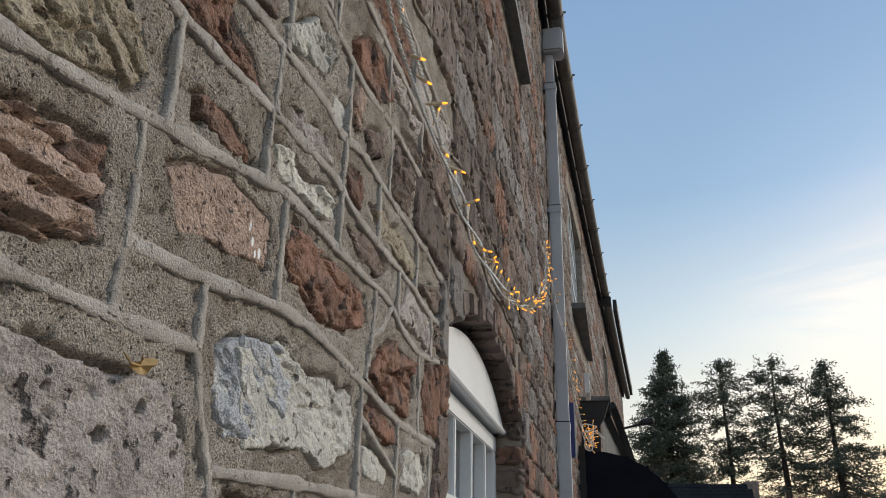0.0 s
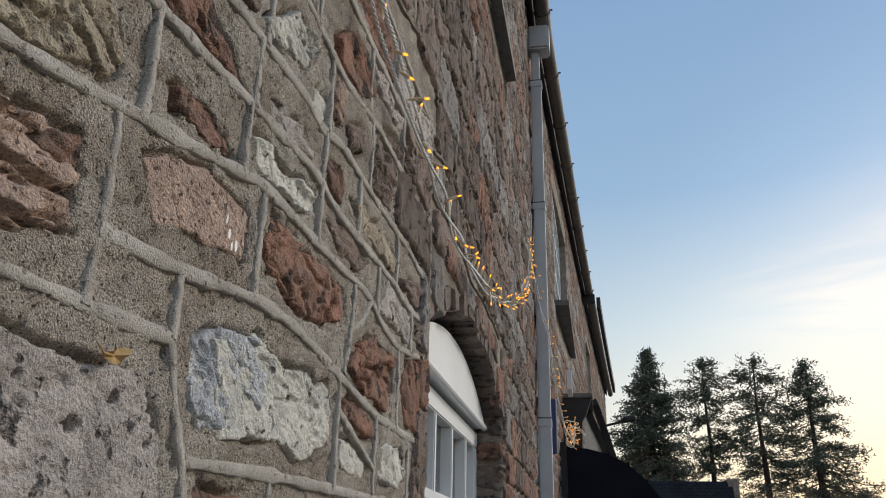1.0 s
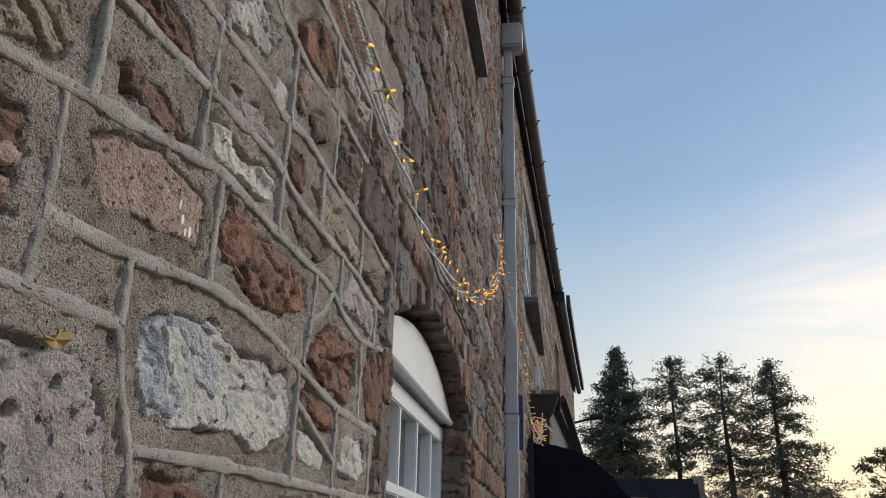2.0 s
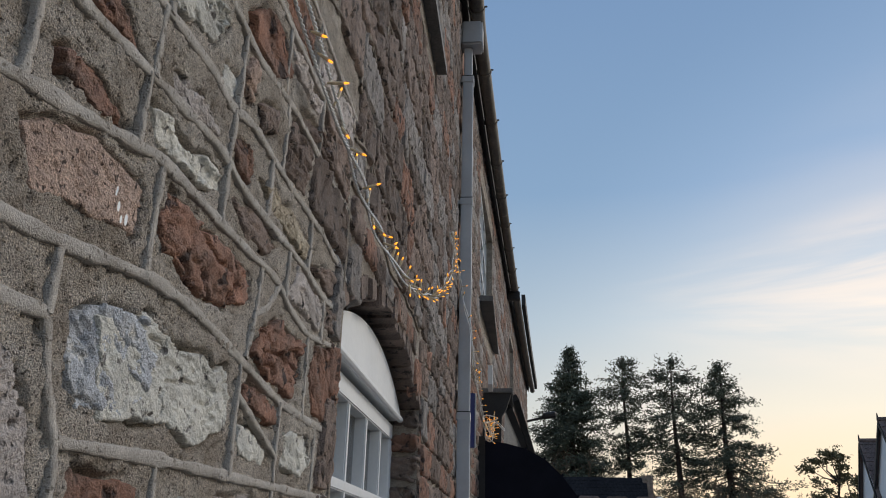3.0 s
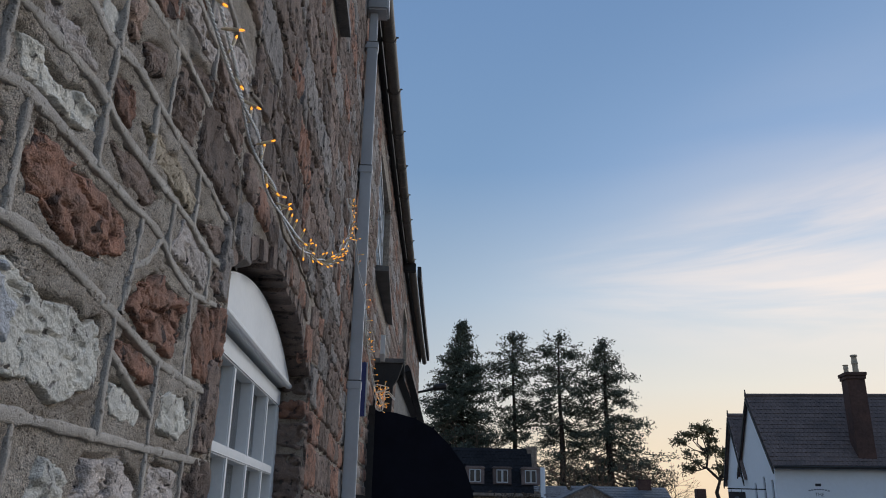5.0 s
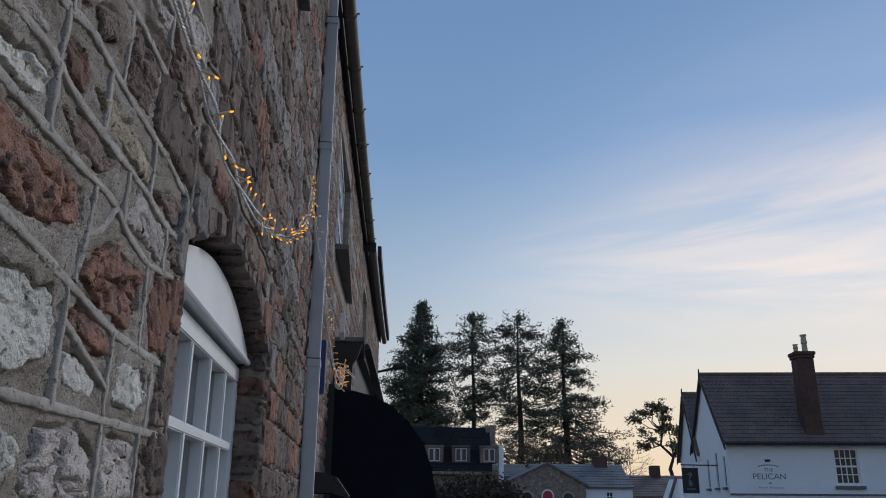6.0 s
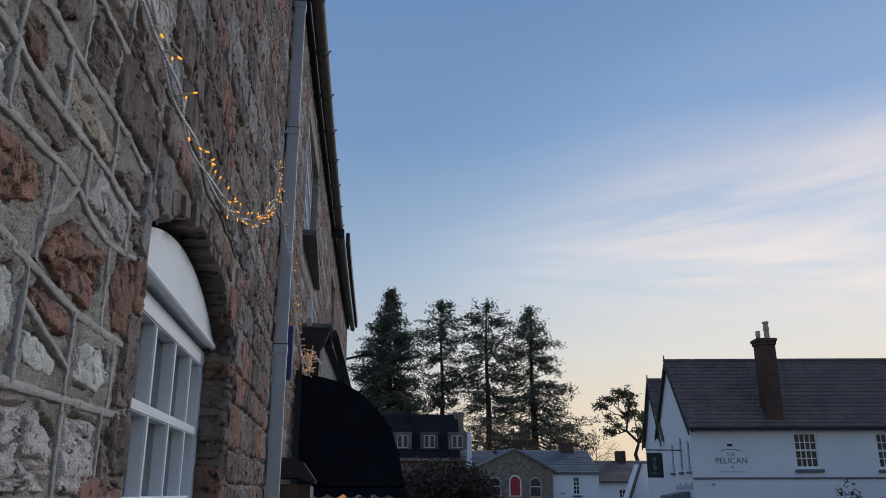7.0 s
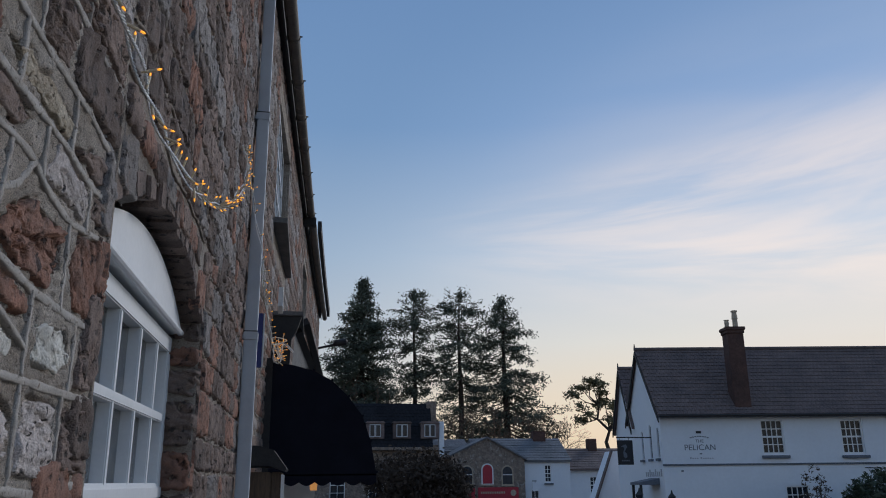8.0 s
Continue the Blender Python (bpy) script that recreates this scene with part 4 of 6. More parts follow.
def eaves():
    e = thing("eaves", "dark timber eaves with soffit and fascia under the roof", "eaves", kind="structure")
    along([(-0.02, 5.48), (0.045, 5.48), (0.045, 5.50), (-0.02, 5.50)], -3, 18.7, DARKWOOD, "soffit", e)
    along([(0.045, 5.44), (0.06, 5.44), (0.06, 5.58), (0.045, 5.58)], -3, 18.7, DARKWOOD, "fascia", e)
    along([(0.105, 5.575), (0.12, 5.605), (-3.4, 8.1), (-3.42, 8.05)], -3, 18.7, ROOF, "roof", e, "dark tiled roof slope")
    g = thing("gutter", "weathered brown half-round gutter with joints and brackets", "gutter", kind="structure")
    along(gutter_profile(0.122, 5.51, 0.055), -1.0, 11.4, GUTTER, "channel", g, smooth=True)
    for k in range(14):
        y = 0.3 + 0.82 * k
        w = wall_x(y)
        part("joint", Shape().prism([(w + 0.122 + 0.062 * math.cos(a), 5.51 + 0.062 * math.sin(a)) for a in [math.pi + math.pi * q / 8 for q in range(9)]], "y", y, y + 0.035), GUTTER, g)
        part("bracket_tip", Shape().box(w + 0.172, w + 0.200, y + 0.01, y + 0.02, 5.51, 5.525, 0.003), GUTTER, g)
    g2 = thing("gutter", "black gutter of the neighbouring roof, set further out", "gutter", kind="structure")
    along(gutter_profile(0.135, 5.48, 0.055), 11.4, 18.75, GUTTER, "channel", g2, smooth=True)
    along([(0.19, 5.52), (0.25, 5.52), (0.25, 5.70), (0.19, 5.70)], 11.9, 18.75, DARKWOOD, "bargeboard", g2)
    part("stop_block", Shape().box(wall_x(11.0) + 0.0, wall_x(11.0) + 0.2, 11.0, 11.12, 5.34, 5.47, 0.01), DARKWOOD, g2)


eaves()


def downpipe():
    p = thing("downpipe", "pale grey square painted downpipe with hopper head", "downpipe")
    x0, x1, y0, y1 = 0.022, 0.100, 4.455, 4.528
    part("pipe_length", Shape().box(x0, x1, y0, y1, 0.02, 2.568, 0.006), PIPE, p)
    part("pipe_length", Shape().box(x0 + 0.002, x1 - 0.002, y0 + 0.002, y1 - 0.002, 2.568, 4.00, 0.006), PIPE, p)
    part("pipe_length", Shape().box(x0 + 0.003, x1 - 0.003, y0 + 0.003, y1 - 0.003, 4.00, 4.955, 0.006), PIPE, p)
    part("pipe_length", Shape().box(x0 + 0.010, x1 - 0.010, y0 + 0.008, y1 - 0.008, 4.955, 5.202, 0.006), PIPE, p)
    for z in (2.568, 4.00, 4.955):
        part("collar", Shape().box(x0 - 0.003, x1 + 0.003, y0 - 0.003, y1 + 0.003, z - 0.05, z, 0.003), PIPE, p)
        # solid dark band standing for the shaded gap above the collar
        part("collar_gap", Shape().box(x0 - 0.001, x1 + 0.001, y0 - 0.001, y1 + 0.001, z, z + 0.006), DARKWOOD, p)
        part("wall_bracket", Shape().box(0.0, x0 + 0.004, y0 + 0.01, y1 - 0.01, z - 0.04, z - 0.015), PIPE, p)
    part("hopper_head", Shape().box(0.012, 0.166, 4.41, 4.565, 5.20, 5.40, 0.014), PIPE, p)


downpipe()


# ---------- fairy lights ----------
def spline(pts, per=70):
    """A smooth line through the points."""
    p = [Vector(a) for a in pts]
    p = [p[0] * 2 - p[1]] + p + [p[-1] * 2 - p[-2]]
    out = []
    for i in range(1, len(p) - 2):
        for k in range(per):
            t = k / per
            a, b, c, d = p[i - 1:i + 3]
            out.append(0.5 * ((2 * b) + (c - a) * t + (2 * a - 5 * b + 4 * c - d) * t * t + (3 * b - a - 3 * c + d) * t ** 3))
    out.append(p[-2])
    return out


def fairy_string(pts, label, every, stalk, wobble, seed, bulb=0.0023):
    rnd = random.Random(seed)
    t = thing("fairy_lights", label, "string lights", "festoon of fairy lights")
    line = spline(pts)
    dist = [0.0]
    for a, b in zip(line, line[1:]):
        dist.append(dist[-1] + (b - a).length)
    for w in range(2):
        for q2 in range(2):
            path = []
            for q, d in zip(line, dist):
                ph = d * 9 + 0.9 * math.sin(d * 7) + w * math.pi
                tw = d * 260 + q2 * math.pi
                path.append(q + Vector((math.cos(ph), 0.4 * math.sin(ph), math.sin(ph))) * wobble + Vector((math.cos(tw), 0.0, math.sin(tw))) * 0.0019)
            part("cable", Shape().tube(path, 0.0021, 5), WIRE, t, "", True)
    d = every * 0.5
    while d < dist[-1]:
        i = min(range(len(dist)), key=lambda j: abs(dist[j] - d))
        tan = (line[min(i + 1, len(line) - 1)] - line[max(i - 1, 0)]).normalized()
        side = Vector((rnd.uniform(0.0, 0.9), rnd.uniform(-0.9, 0.3), rnd.uniform(-0.9, 0.9)))
        side = (side - tan * side.dot(tan)).normalized()
        tip = line[i] + side * stalk * rnd.uniform(0.8, 1.2)
        tip.x = max(tip.x, wall_x(tip.y) + 0.012)
        b = part("bulb", Shape().tube([tip + side * 0.0024 * q for q in range(5)], [bulb * 0.7, bulb, bulb, bulb * 0.8, bulb * 0.3], 8), BULB, t, "lit amber bulb", True)
        part("bulb_holder", Shape().tube([line[i], line[i].lerp(tip, 0.35), tip], [0.0020, 0.0034, 0.0036], 8), STALK, b)
        d += every * rnd.uniform(0.75, 1.25) * (0.85 if 1.9 < line[i].y < 4.2 else 1.0)
    return t


fairy_string([(0.05, 0.443, 2.758), (0.045, 0.523, 2.658), (0.045, 0.596, 2.601), (0.045, 0.763, 2.571), (0.045, 1.097, 2.532), (0.05, 1.487, 2.499), (0.05, 2.073, 2.579), (0.05, 2.846, 2.803), (0.045, 3.731, 3.270), (0.035, 3.625, 3.411)],
             "clear-cabled fairy lights with lit amber bulbs swagged across the stone wall", 0.066, 0.030, 0.010, 11)
fairy_string([(0.035, 3.625, 3.411), (0.036, 4.36, 3.376), (0.063, 4.4, 3.218), (0.105, 4.4, 3.070), (0.117, 4.42, 2.882), (0.101, 5.2, 2.900), (0.122, 5.6, 2.760), (0.148, 6.15, 2.639), (0.201, 6.2, 2.778), (0.282, 6.22, 2.720)],
             "clear-cabled fairy lights with lit amber bulbs trailing past the downpipe", 0.085, 0.03, 0.006, 12)
rc = random.Random(5)
fairy_string([(0.13, 6.0, 2.74)] + [(0.16 + rc.uniform(-0.05, 0.07), 6.12 + rc.uniform(-0.05, 0.03), 2.74 + rc.uniform(-0.12, 0.08)) for k in range(9)] + [(0.2, 6.14, 2.8)],
             "bunched end of the lit fairy lights above the awning", 0.03, 0.03, 0.003, 13)


# ---------- awning and the shop front below it ----------
def awning():
    a = thing("awning", "black canvas dutch-canopy awning with a scalloped valance", "awning")
    y0, y1 = 6.3, 8.7
    prof = [(0.10, 2.645), (0.29, 2.622), (0.45, 2.58), (0.60, 2.503), (0.74, 2.372), (0.86, 2.215), (0.93, 2.01), (0.975, 1.77)]
    for name, y in (("side_panel", y0), ("side_panel", y1)):
        part(name, Shape().prism(prof + [(0.975, 1.75), (0.10, 1.75)], "y", y, y + 0.006), CANVAS, a)
    top = Shape().grid(np.array([[(p[0] + (0.012 if y0 < y < y1 else 0), y, p[1] + 0.003) for p in prof] for y in np.linspace(y0, y1, 9)]))
    part("cover", top, CANVAS, a)
    for p in prof[2:]:
        part("frame_bow", Shape().tube([(p[0] + 0.004, y0, p[1] + 0.006), (p[0] + 0.004, y1, p[1] + 0.006)], 0.010, 8), CANVAS, a)

    def scallop(p, q, n, name):
        s = Shape()
        steps = n * 8
        top_row, low = [], []
        for i in range(steps + 1):
            f = i / steps
            x, y = p[0] + (q[0] - p[0]) * f, p[1] + (q[1] - p[1]) * f
            top_row.append((x, y, 1.76))
            low.append((x, y, 1.70 - 0.028 * abs(math.sin(math.pi * f * n))))
        s.grid(np.array([top_row, low]))
        part(name, s, CANVAS, a)

    scallop((0.12, y0), (0.978, y0), 7, "valance")
    scallop((0.978, y0), (0.978, y1), 14, "valance")
    part("wall_batten", Shape().box(0.055, 0.12, y0 - 0.01, y1 + 0.01, 2.6, 2.68, 0.006), DARKWOOD, a)
    part("side_batten", Shape().box(0.058, 0.12, y0 - 0.012, y0 + 0.03, 1.70, 2.6, 0.004), DARKWOOD, a)


awning()


def porch_hood():
    h = thing("porch_hood", "black timber hood with a lead top on the stone wall", "hood")
    part("lead_top", Shape().box(0.06, 0.345, 6.68, 7.5, 3.115, 3.155, 0.006), LEAD, h)
    part("bracket", Shape().prism([(0.07, 3.115), (0.335, 3.115), (0.29, 2.98), (0.25, 2.91), (0.24, 2.62), (0.07, 2.62)], "y", 6.70, 6.78), DARKWOOD, h)
    part("back_board", Shape().box(0.09, 0.115, 6.78, 7.5, 2.62, 3.115, 0.004), DARKWOOD, h)
    g = thing("gable_porch", "black timber porch gable with pale lined bargeboard", "porch")
    part("rafter", Shape().tube([(0.29, 7.3, 3.10), (0.46, 8.95, 2.93)], 0.05, 4), DARKWOOD, g)
    part("bargeboard", Shape().tube([(0.36, 7.5, 3.22), (0.56, 9.2, 2.85)], 0.045, 4), DARKWOOD, g)
    part("lining", Shape().add([(0.27, 7.25, 3.06), (0.44, 8.9, 2.90), (0.40, 8.9, 2.5), (0.24, 7.25, 2.5)], [(0, 1, 2, 3)]), LEAD, g, "pale lining board")
    f = thing("flashing", "bent white flashing scrap above the hood", "flashing")
    part("strip", Shape().prism([(5.62, 3.12), (5.66, 3.13), (5.70, 3.03), (5.78, 2.96), (5.74, 2.94), (5.64, 2.98)], "x", 0.165, 0.20), WHITE, f)


porch_hood()


def wall_case():
    c = thing("notice_case", "small wooden gabled notice case fixed to the wall", "notice case")
    wood = material("weathered_oak", (0.12, 0.08, 0.052), (0.08, 0.055, 0.038), 0.75, coarse=8, fine=90, bump=0.4, depth=0.003, stretch=(1, 1, 0.15))
    part("body", Shape().box(0.03, 0.20, 4.98, 5.5, 1.05, 1.765, 0.006), wood, c)
    d = part("door", Shape().box(0.20, 0.265, 5.0, 5.48, 1.05, 1.765, 0.006), wood, c)
    part("roof", Shape().prism([(0.03, 1.93), (0.12, 1.925), (0.21, 1.90), (0.295, 1.785), (0.285, 1.768), (0.19, 1.80), (0.03, 1.80)], "y", 4.95, 5.55), DARKWOOD, c, "dark felted lean-to roof")
    for y in (5.0, 5.24, 5.46):
        part("door_rail", Shape().box(0.262, 0.272, y - 0.012, y + 0.012, 1.07, 1.75), WHITE, d)


wall_case()


def blue_sign():
    blue = material("deep_blue_enamel", (0.03, 0.045, 0.20), (0.025, 0.035, 0.16), 0.3, bump=0.0)
    s = thing("wall_sign", "deep blue enamel sign fixed edge-on beside the downpipe", "sign")
    part("plate", Shape().box(0.02, 0.112, 4.80, 4.815, 2.40, 2.75, 0.004), blue, s)
    part("edge", Shape().box(0.112, 0.120, 4.797, 4.818, 2.40, 2.75, 0.002), PIPE, s)
    part("bracket", Shape().tube([(0.0, 4.81, 2.72), (0.02, 4.81, 2.72)], 0.01, 8), DARKWOOD, s)


blue_sign()


def shop_front():
    s = thing("doorway", "white framed doorway under the awning", "doorway", kind="structure")
    x = wall_x(8.0)
    part("frame", Shape().box(x - 0.05, x + 0.02, 7.36, 7.44, 0, 2.34, 0.004).box(x - 0.05, x + 0.02, 8.52, 8.6, 0, 2.34, 0.004).box(x - 0.05, x + 0.02, 7.44, 8.52, 2.26, 2.34, 0.004), WHITE, s)
    d = part("door", Shape().box(x - 0.045, x, 7.45, 8.51, 0.02, 2.25, 0.004), DARKWOOD, s)
    part("door_panel", Shape().box(x, x + 0.006, 7.55, 8.4, 1.1, 2.1, 0.002), WHITE, d)
    l = thing("hanging_lantern", "small lit lantern hanging under the awning", "lantern")
    part("rod", Shape().tube([(0.50, 8.2, 2.60), (0.50, 8.2, 1.76)], 0.008, 6), DARKWOOD, l)
    part("cap", Shape().tube([(0.50, 8.2, 1.76), (0.50, 8.2, 1.73)], [0.02, 0.06], 8), DARKWOOD, l)
    part("lamp", Shape().tube([(0.50, 8.2, 1.73), (0.50, 8.2, 1.62)], [0.045, 0.035], 8), glowing("warm_lamp", (1.0, 0.45, 0.14), 0.5), l)


shop_front()


def bracket_lamp():
    b = thing("bracket_lamp", "dark lamp on an arm at the far corner of the building", "wall lamp")
    part("arm", Shape().tube([(0.55, 18.6, 4.72), (0.98, 18.6, 4.82)], 0.03, 8), DARKWOOD, b)
    part("head", Shape().tube([(0.95, 18.6, 4.82), (1.02, 18.6, 4.86), (1.26, 18.6, 4.90), (1.30, 18.6, 4.89)], [0.03, 0.08, 0.08, 0.03], 10), DARKWOOD, b)


bracket_lamp()

# a dead leaf caught on the big grey stone
leafmat = material("dry_leaf", (0.50, 0.33, 0.14), (0.38, 0.24, 0.10), 0.7, bump=0.2)
lf = Shape()
lobes = [(0.013 * (0.55 + 0.45 * abs(math.sin(2.5 * a + 0.4))) * (1.0 if math.cos(a) > 0 else 0.8), a) for a in [math.tau * k / 20 for k in range(20)]]
lf.add([(0.013, 0.085, 1.893)] + [(0.015 + 0.004 * math.sin(3 * a + 1), 0.085 + 1.25 * r * math.cos(a), 1.893 + 0.75 * r * math.sin(a) + 0.3 * r * math.cos(a)) for r, a in lobes], [(0, 1 + k, 1 + (k + 1) % 20) for k in range(20)])
lf.tube([(0.013, 0.085, 1.893), (0.016, 0.069, 1.891), (0.014, 0.061, 1.897)], [0.0012, 0.001, 0.0006], 5, False)
tagged(part("leaf", lf, leafmat), "dry golden leaf caught on the stone wall", "leaf")


def shop_bay():
    b = thing("shop_bay", "white painted shop bay window beyond the awning", "shop window")
    x = wall_x(9.6)
    for y in (9.0, 9.4, 9.8, 10.2, 10.6):
        part("mullion", Shape().box(x - 0.02, x + 0.34, y - 0.03, y + 0.03, 0.0, 2.0, 0.006), WHITE, b)
    for k in range(4):
        part("pane", Shape().box(x + 0.30, x + 0.306, 9.03 + 0.4 * k, 9.37 + 0.4 * k, 0.6, 1.95), GLASS, b)
        part("stall_riser", Shape().box(x + 0.28, x + 0.32, 9.03 + 0.4 * k, 9.37 + 0.4 * k, 0.0, 0.6, 0.004), WHITE, b)
    part("cornice", Shape().box(x - 0.02, x + 0.38, 8.95, 10.65, 2.0, 2.1, 0.01), WHITE, b)


shop_bay()

# bird lime splashed on the pink stone
lime = Shape()
rl = random.Random(8)
for k in range(5):
    y, z, r = 0.239 + rl.uniform(-0.012, 0.02), 2.056 + rl.uniform(-0.014, 0.014), rl.uniform(0.002, 0.005)
    lime.add([(0.0135, y + r * math.cos(a) * 0.8, z + r * 1.6 * math.sin(a)) for a in [math.tau * q / 8 for q in range(8)]], [tuple(range(8))])
part("lime_splash", lime, WHITE, WALL, "small white splashes")


# ---------- ground ----------
def ground_z(x, y):
    far = min(max((y - 10) / 18, 0), 1)
    return -0.8 * far * far * (3 - 2 * far)


def build_ground():
    xs = [-700, -200, -60, -20, -6, 0, 1.6, 4, 8, 14, 20, 30, 60, 200, 700]
    ys = [-700, -200, -60, -20, -6, 0, 5, 10, 13, 16, 19, 22, 25, 28, 34, 45, 60, 80, 120, 250, 700]
    pts = np.array([[(x, y, ground_z(x, y)) for x in xs] for y in ys], dtype=float)
    tagged(part("ground", Shape().grid(pts), ASPHALT), "worn grey asphalt street", "ground", kind="structure")
    s = Shape()
    for k in range(-4, 25):
        y = k * 0.9
        a, b = wall_x(y), wall_x(y + 0.9)
        z0, z1 = ground_z(0, y), ground_z(0, y + 0.9)
        p = [(a, y + 0.004, z0 + 0.004), (b, y + 0.896, z1 + 0.004), (1.6, y + 0.896, z1 + 0.004), (1.6, y + 0.004, z0 + 0.004)]
        s.add(p + [(q[0], q[1], q[2] + 0.11) for q in p], [(4, 5, 6, 7), (0, 1, 5, 4), (1, 2, 6, 5), (2, 3, 7, 6), (3, 0, 4, 7)])
    tagged(part("pavement", s, LEAD), "grey flagged pavement with a kerb along the wall", "pavement", kind="structure")


build_ground()

DARKGLASS = material("dark_window_glass", (0.03, 0.035, 0.045), (0.022, 0.026, 0.034), 0.08, coarse=1, fine=3, bump=0.0, spec=0.3)
BRICK = material("dark_red_brick", (0.105, 0.058, 0.047), (0.07, 0.042, 0.036), 0.9, coarse=1.5, fine=12, bump=0.5, depth=0.02)
RUBBLE = material("distant_rubble_stone", (0.29, 0.23, 0.19), (0.16, 0.13, 0.11), 0.95, coarse=3.2, fine=7, bump=0.9, depth=0.06, spots=(0.37, 0.33, 0.29), spot_scale=4.5, spot_lo=0.58)
REDPAINT = material("red_shop_paint", (0.42, 0.03, 0.05), (0.34, 0.025, 0.04), 0.5, bump=0.0)
SIGNBLACK = material("black_sign_paint", (0.02, 0.022, 0.03), (0.015, 0.017, 0.022), 0.5, bump=0.0)
GREYPAINT = material("grey_blue_paint", (0.13, 0.15, 0.19), (0.10, 0.12, 0.15), 0.6, bump=0.1)
POT = material("buff_chimney_pot", (0.48, 0.40, 0.30), (0.38, 0.31, 0.24), 0.8, coarse=3, fine=20, bump=0.2)


def holed(u0, u1, z0, z1, holes, v0=0.0, thick=0.3, swap=False):
    """A wall in the plane v = v0 with rectangular openings; swap turns it to run along v at u = v0."""
    s = Shape()
    us = sorted({u0, u1, *[h[0] for h in holes], *[h[1] for h in holes]})
    zs = sorted({z0, z1, *[h[2] for h in holes], *[h[3] for h in holes]})

    def q(u, v, z):
        return (v, u, z) if swap else (u, v, z)

    for a, b in zip(us, us[1:]):
        for c, d in zip(zs, zs[1:]):
            if any(h[0] < (a + b) / 2 < h[1] and h[2] < (c + d) / 2 < h[3] for h in holes):
                continue
            s.add([q(a, v0, c), q(b, v0, c), q(b, v0, d), q(a, v0, d)], [(0, 1, 2, 3)])
    for a, b, c, d in holes:
        f = [q(a, v0, c), q(b, v0, c), q(b, v0, d), q(a, v0, d)]
        k = [q(a, v0 + thick, c), q(b, v0 + thick, c), q(b, v0 + thick, d), q(a, v0 + thick, d)]
        s.add(f + k, [(0, 4, 5, 1), (1, 5, 6, 2), (2, 6, 7, 3), (3, 7, 4, 0)])
    return s.weld()


def sash(parent, u0, u1, z0, z1, cols, rows, v=0.0, sill_mat=None, bar=0.035):
    w = part("window", Shape().box(u0, u0 + 0.06, v + 0.04, v + 0.12, z0, z1).box(u1 - 0.06, u1, v + 0.04, v + 0.12, z0, z1).box(u0 + 0.06, u1 - 0.06, v + 0.04, v + 0.12, z1 - 0.06, z1).box(u0 + 0.06, u1 - 0.06, v + 0.04, v + 0.12, z0, z0 + 0.08), WHITE, parent, "white sash window with small panes")
    a, b, c, d = u0 + 0.06, u1 - 0.06, z0 + 0.08, z1 - 0.06
    for k in range(1, cols):
        m = a + (b - a) * k / cols
        part("glazing_bar", Shape().box(m - bar / 2, m + bar / 2, v + 0.07, v + 0.11, c, d), WHITE, w)
    for k in range(1, rows):
        m = c + (d - c) * k / rows
        h = bar / 2 if k * 2 != rows else bar
        part("glazing_bar", Shape().box(a, b, v + 0.066, v + 0.112, m - h, m + h), WHITE, w)
    for i in range(cols):
        for j in range(rows):
            part("pane", Shape().box(a + (b - a) * i / cols, a + (b - a) * (i + 1) / cols, v + 0.10, v + 0.105, c + (d - c) * j / rows, c + (d - c) * (j + 1) / rows), DARKGLASS, w)
    if sill_mat:
        part("window_sill", Shape().box(u0 - 0.08, u1 + 0.12, v - 0.12, v + 0.05, z0 - 0.16, z0 - 0.04, 0.015), sill_mat, w)
    return w


def tile_slope(a, b, c, d, along_n, up_n, lift, seed):
    """Lapped roof tiles over the slope a-b (eave) to d-c (ridge)."""
    rnd = random.Random(seed)
    a, b, c, d = [Vector(p) for p in (a, b, c, d)]
    nrm = (b - a).cross(d - a).normalized()
    s = Shape()
    for j in range(up_n):
        for i in range(along_n):
            off = 0.5 / along_n if j % 2 else 0.0
            f0, f1 = i / along_n + off, (i + 1) / along_n + off - 0.06 / along_n
            f0, f1 = min(f0, 1), min(f1, 1)
            if f1 - f0 < 0.2 / along_n:
                continue
            g0, g1 = j / up_n, min(1, (j + 1.25) / up_n)

            def pt(f, g, k):
                return (a.lerp(b, f)).lerp(d.lerp(c, f), g) + nrm * k

            r = rnd.uniform(0, 0.4) * lift
            lo, hi = lift + r, 0.15 * lift + r
            m = (f0 + f1) / 2
            s.add([pt(f0, g0, lo), pt(m, g0, lo * 1.5), pt(f1, g0, lo), pt(f1, g1, hi), pt(m, g1, hi * 1.3), pt(f0, g1, hi), pt(f0, g0, 0), pt(f1, g0, 0)],
                  [(0, 1, 4, 5), (1, 2, 3, 4), (6, 7, 2, 1, 0), (6, 0, 5), (7, 3, 2)])
    return s


def lettering(text, size, loc, rot, mat, parent, name="lettering", wide=1.0):
    cu = bpy.data.curves.new(name, "FONT")
    cu.body, cu.size, cu.align_x, cu.align_y, cu.extrude = text, size, "CENTER", "CENTER", 0.003
    tmp = bpy.data.objects.new(name, cu)
    scene.collection.objects.link(tmp)
    me = bpy.data.meshes.new_from_object(tmp.evaluated_get(bpy.context.evaluated_depsgraph_get()))
    bpy.data.objects.remove(tmp)
    me.materials.clear()
    me.materials.append(mat)
    ob = new(name, me)
    ob.parent = parent
    ob.matrix_basis = pose(*loc, *rot) @ Matrix.Diagonal((wide, 1, 1, 1))
    return ob


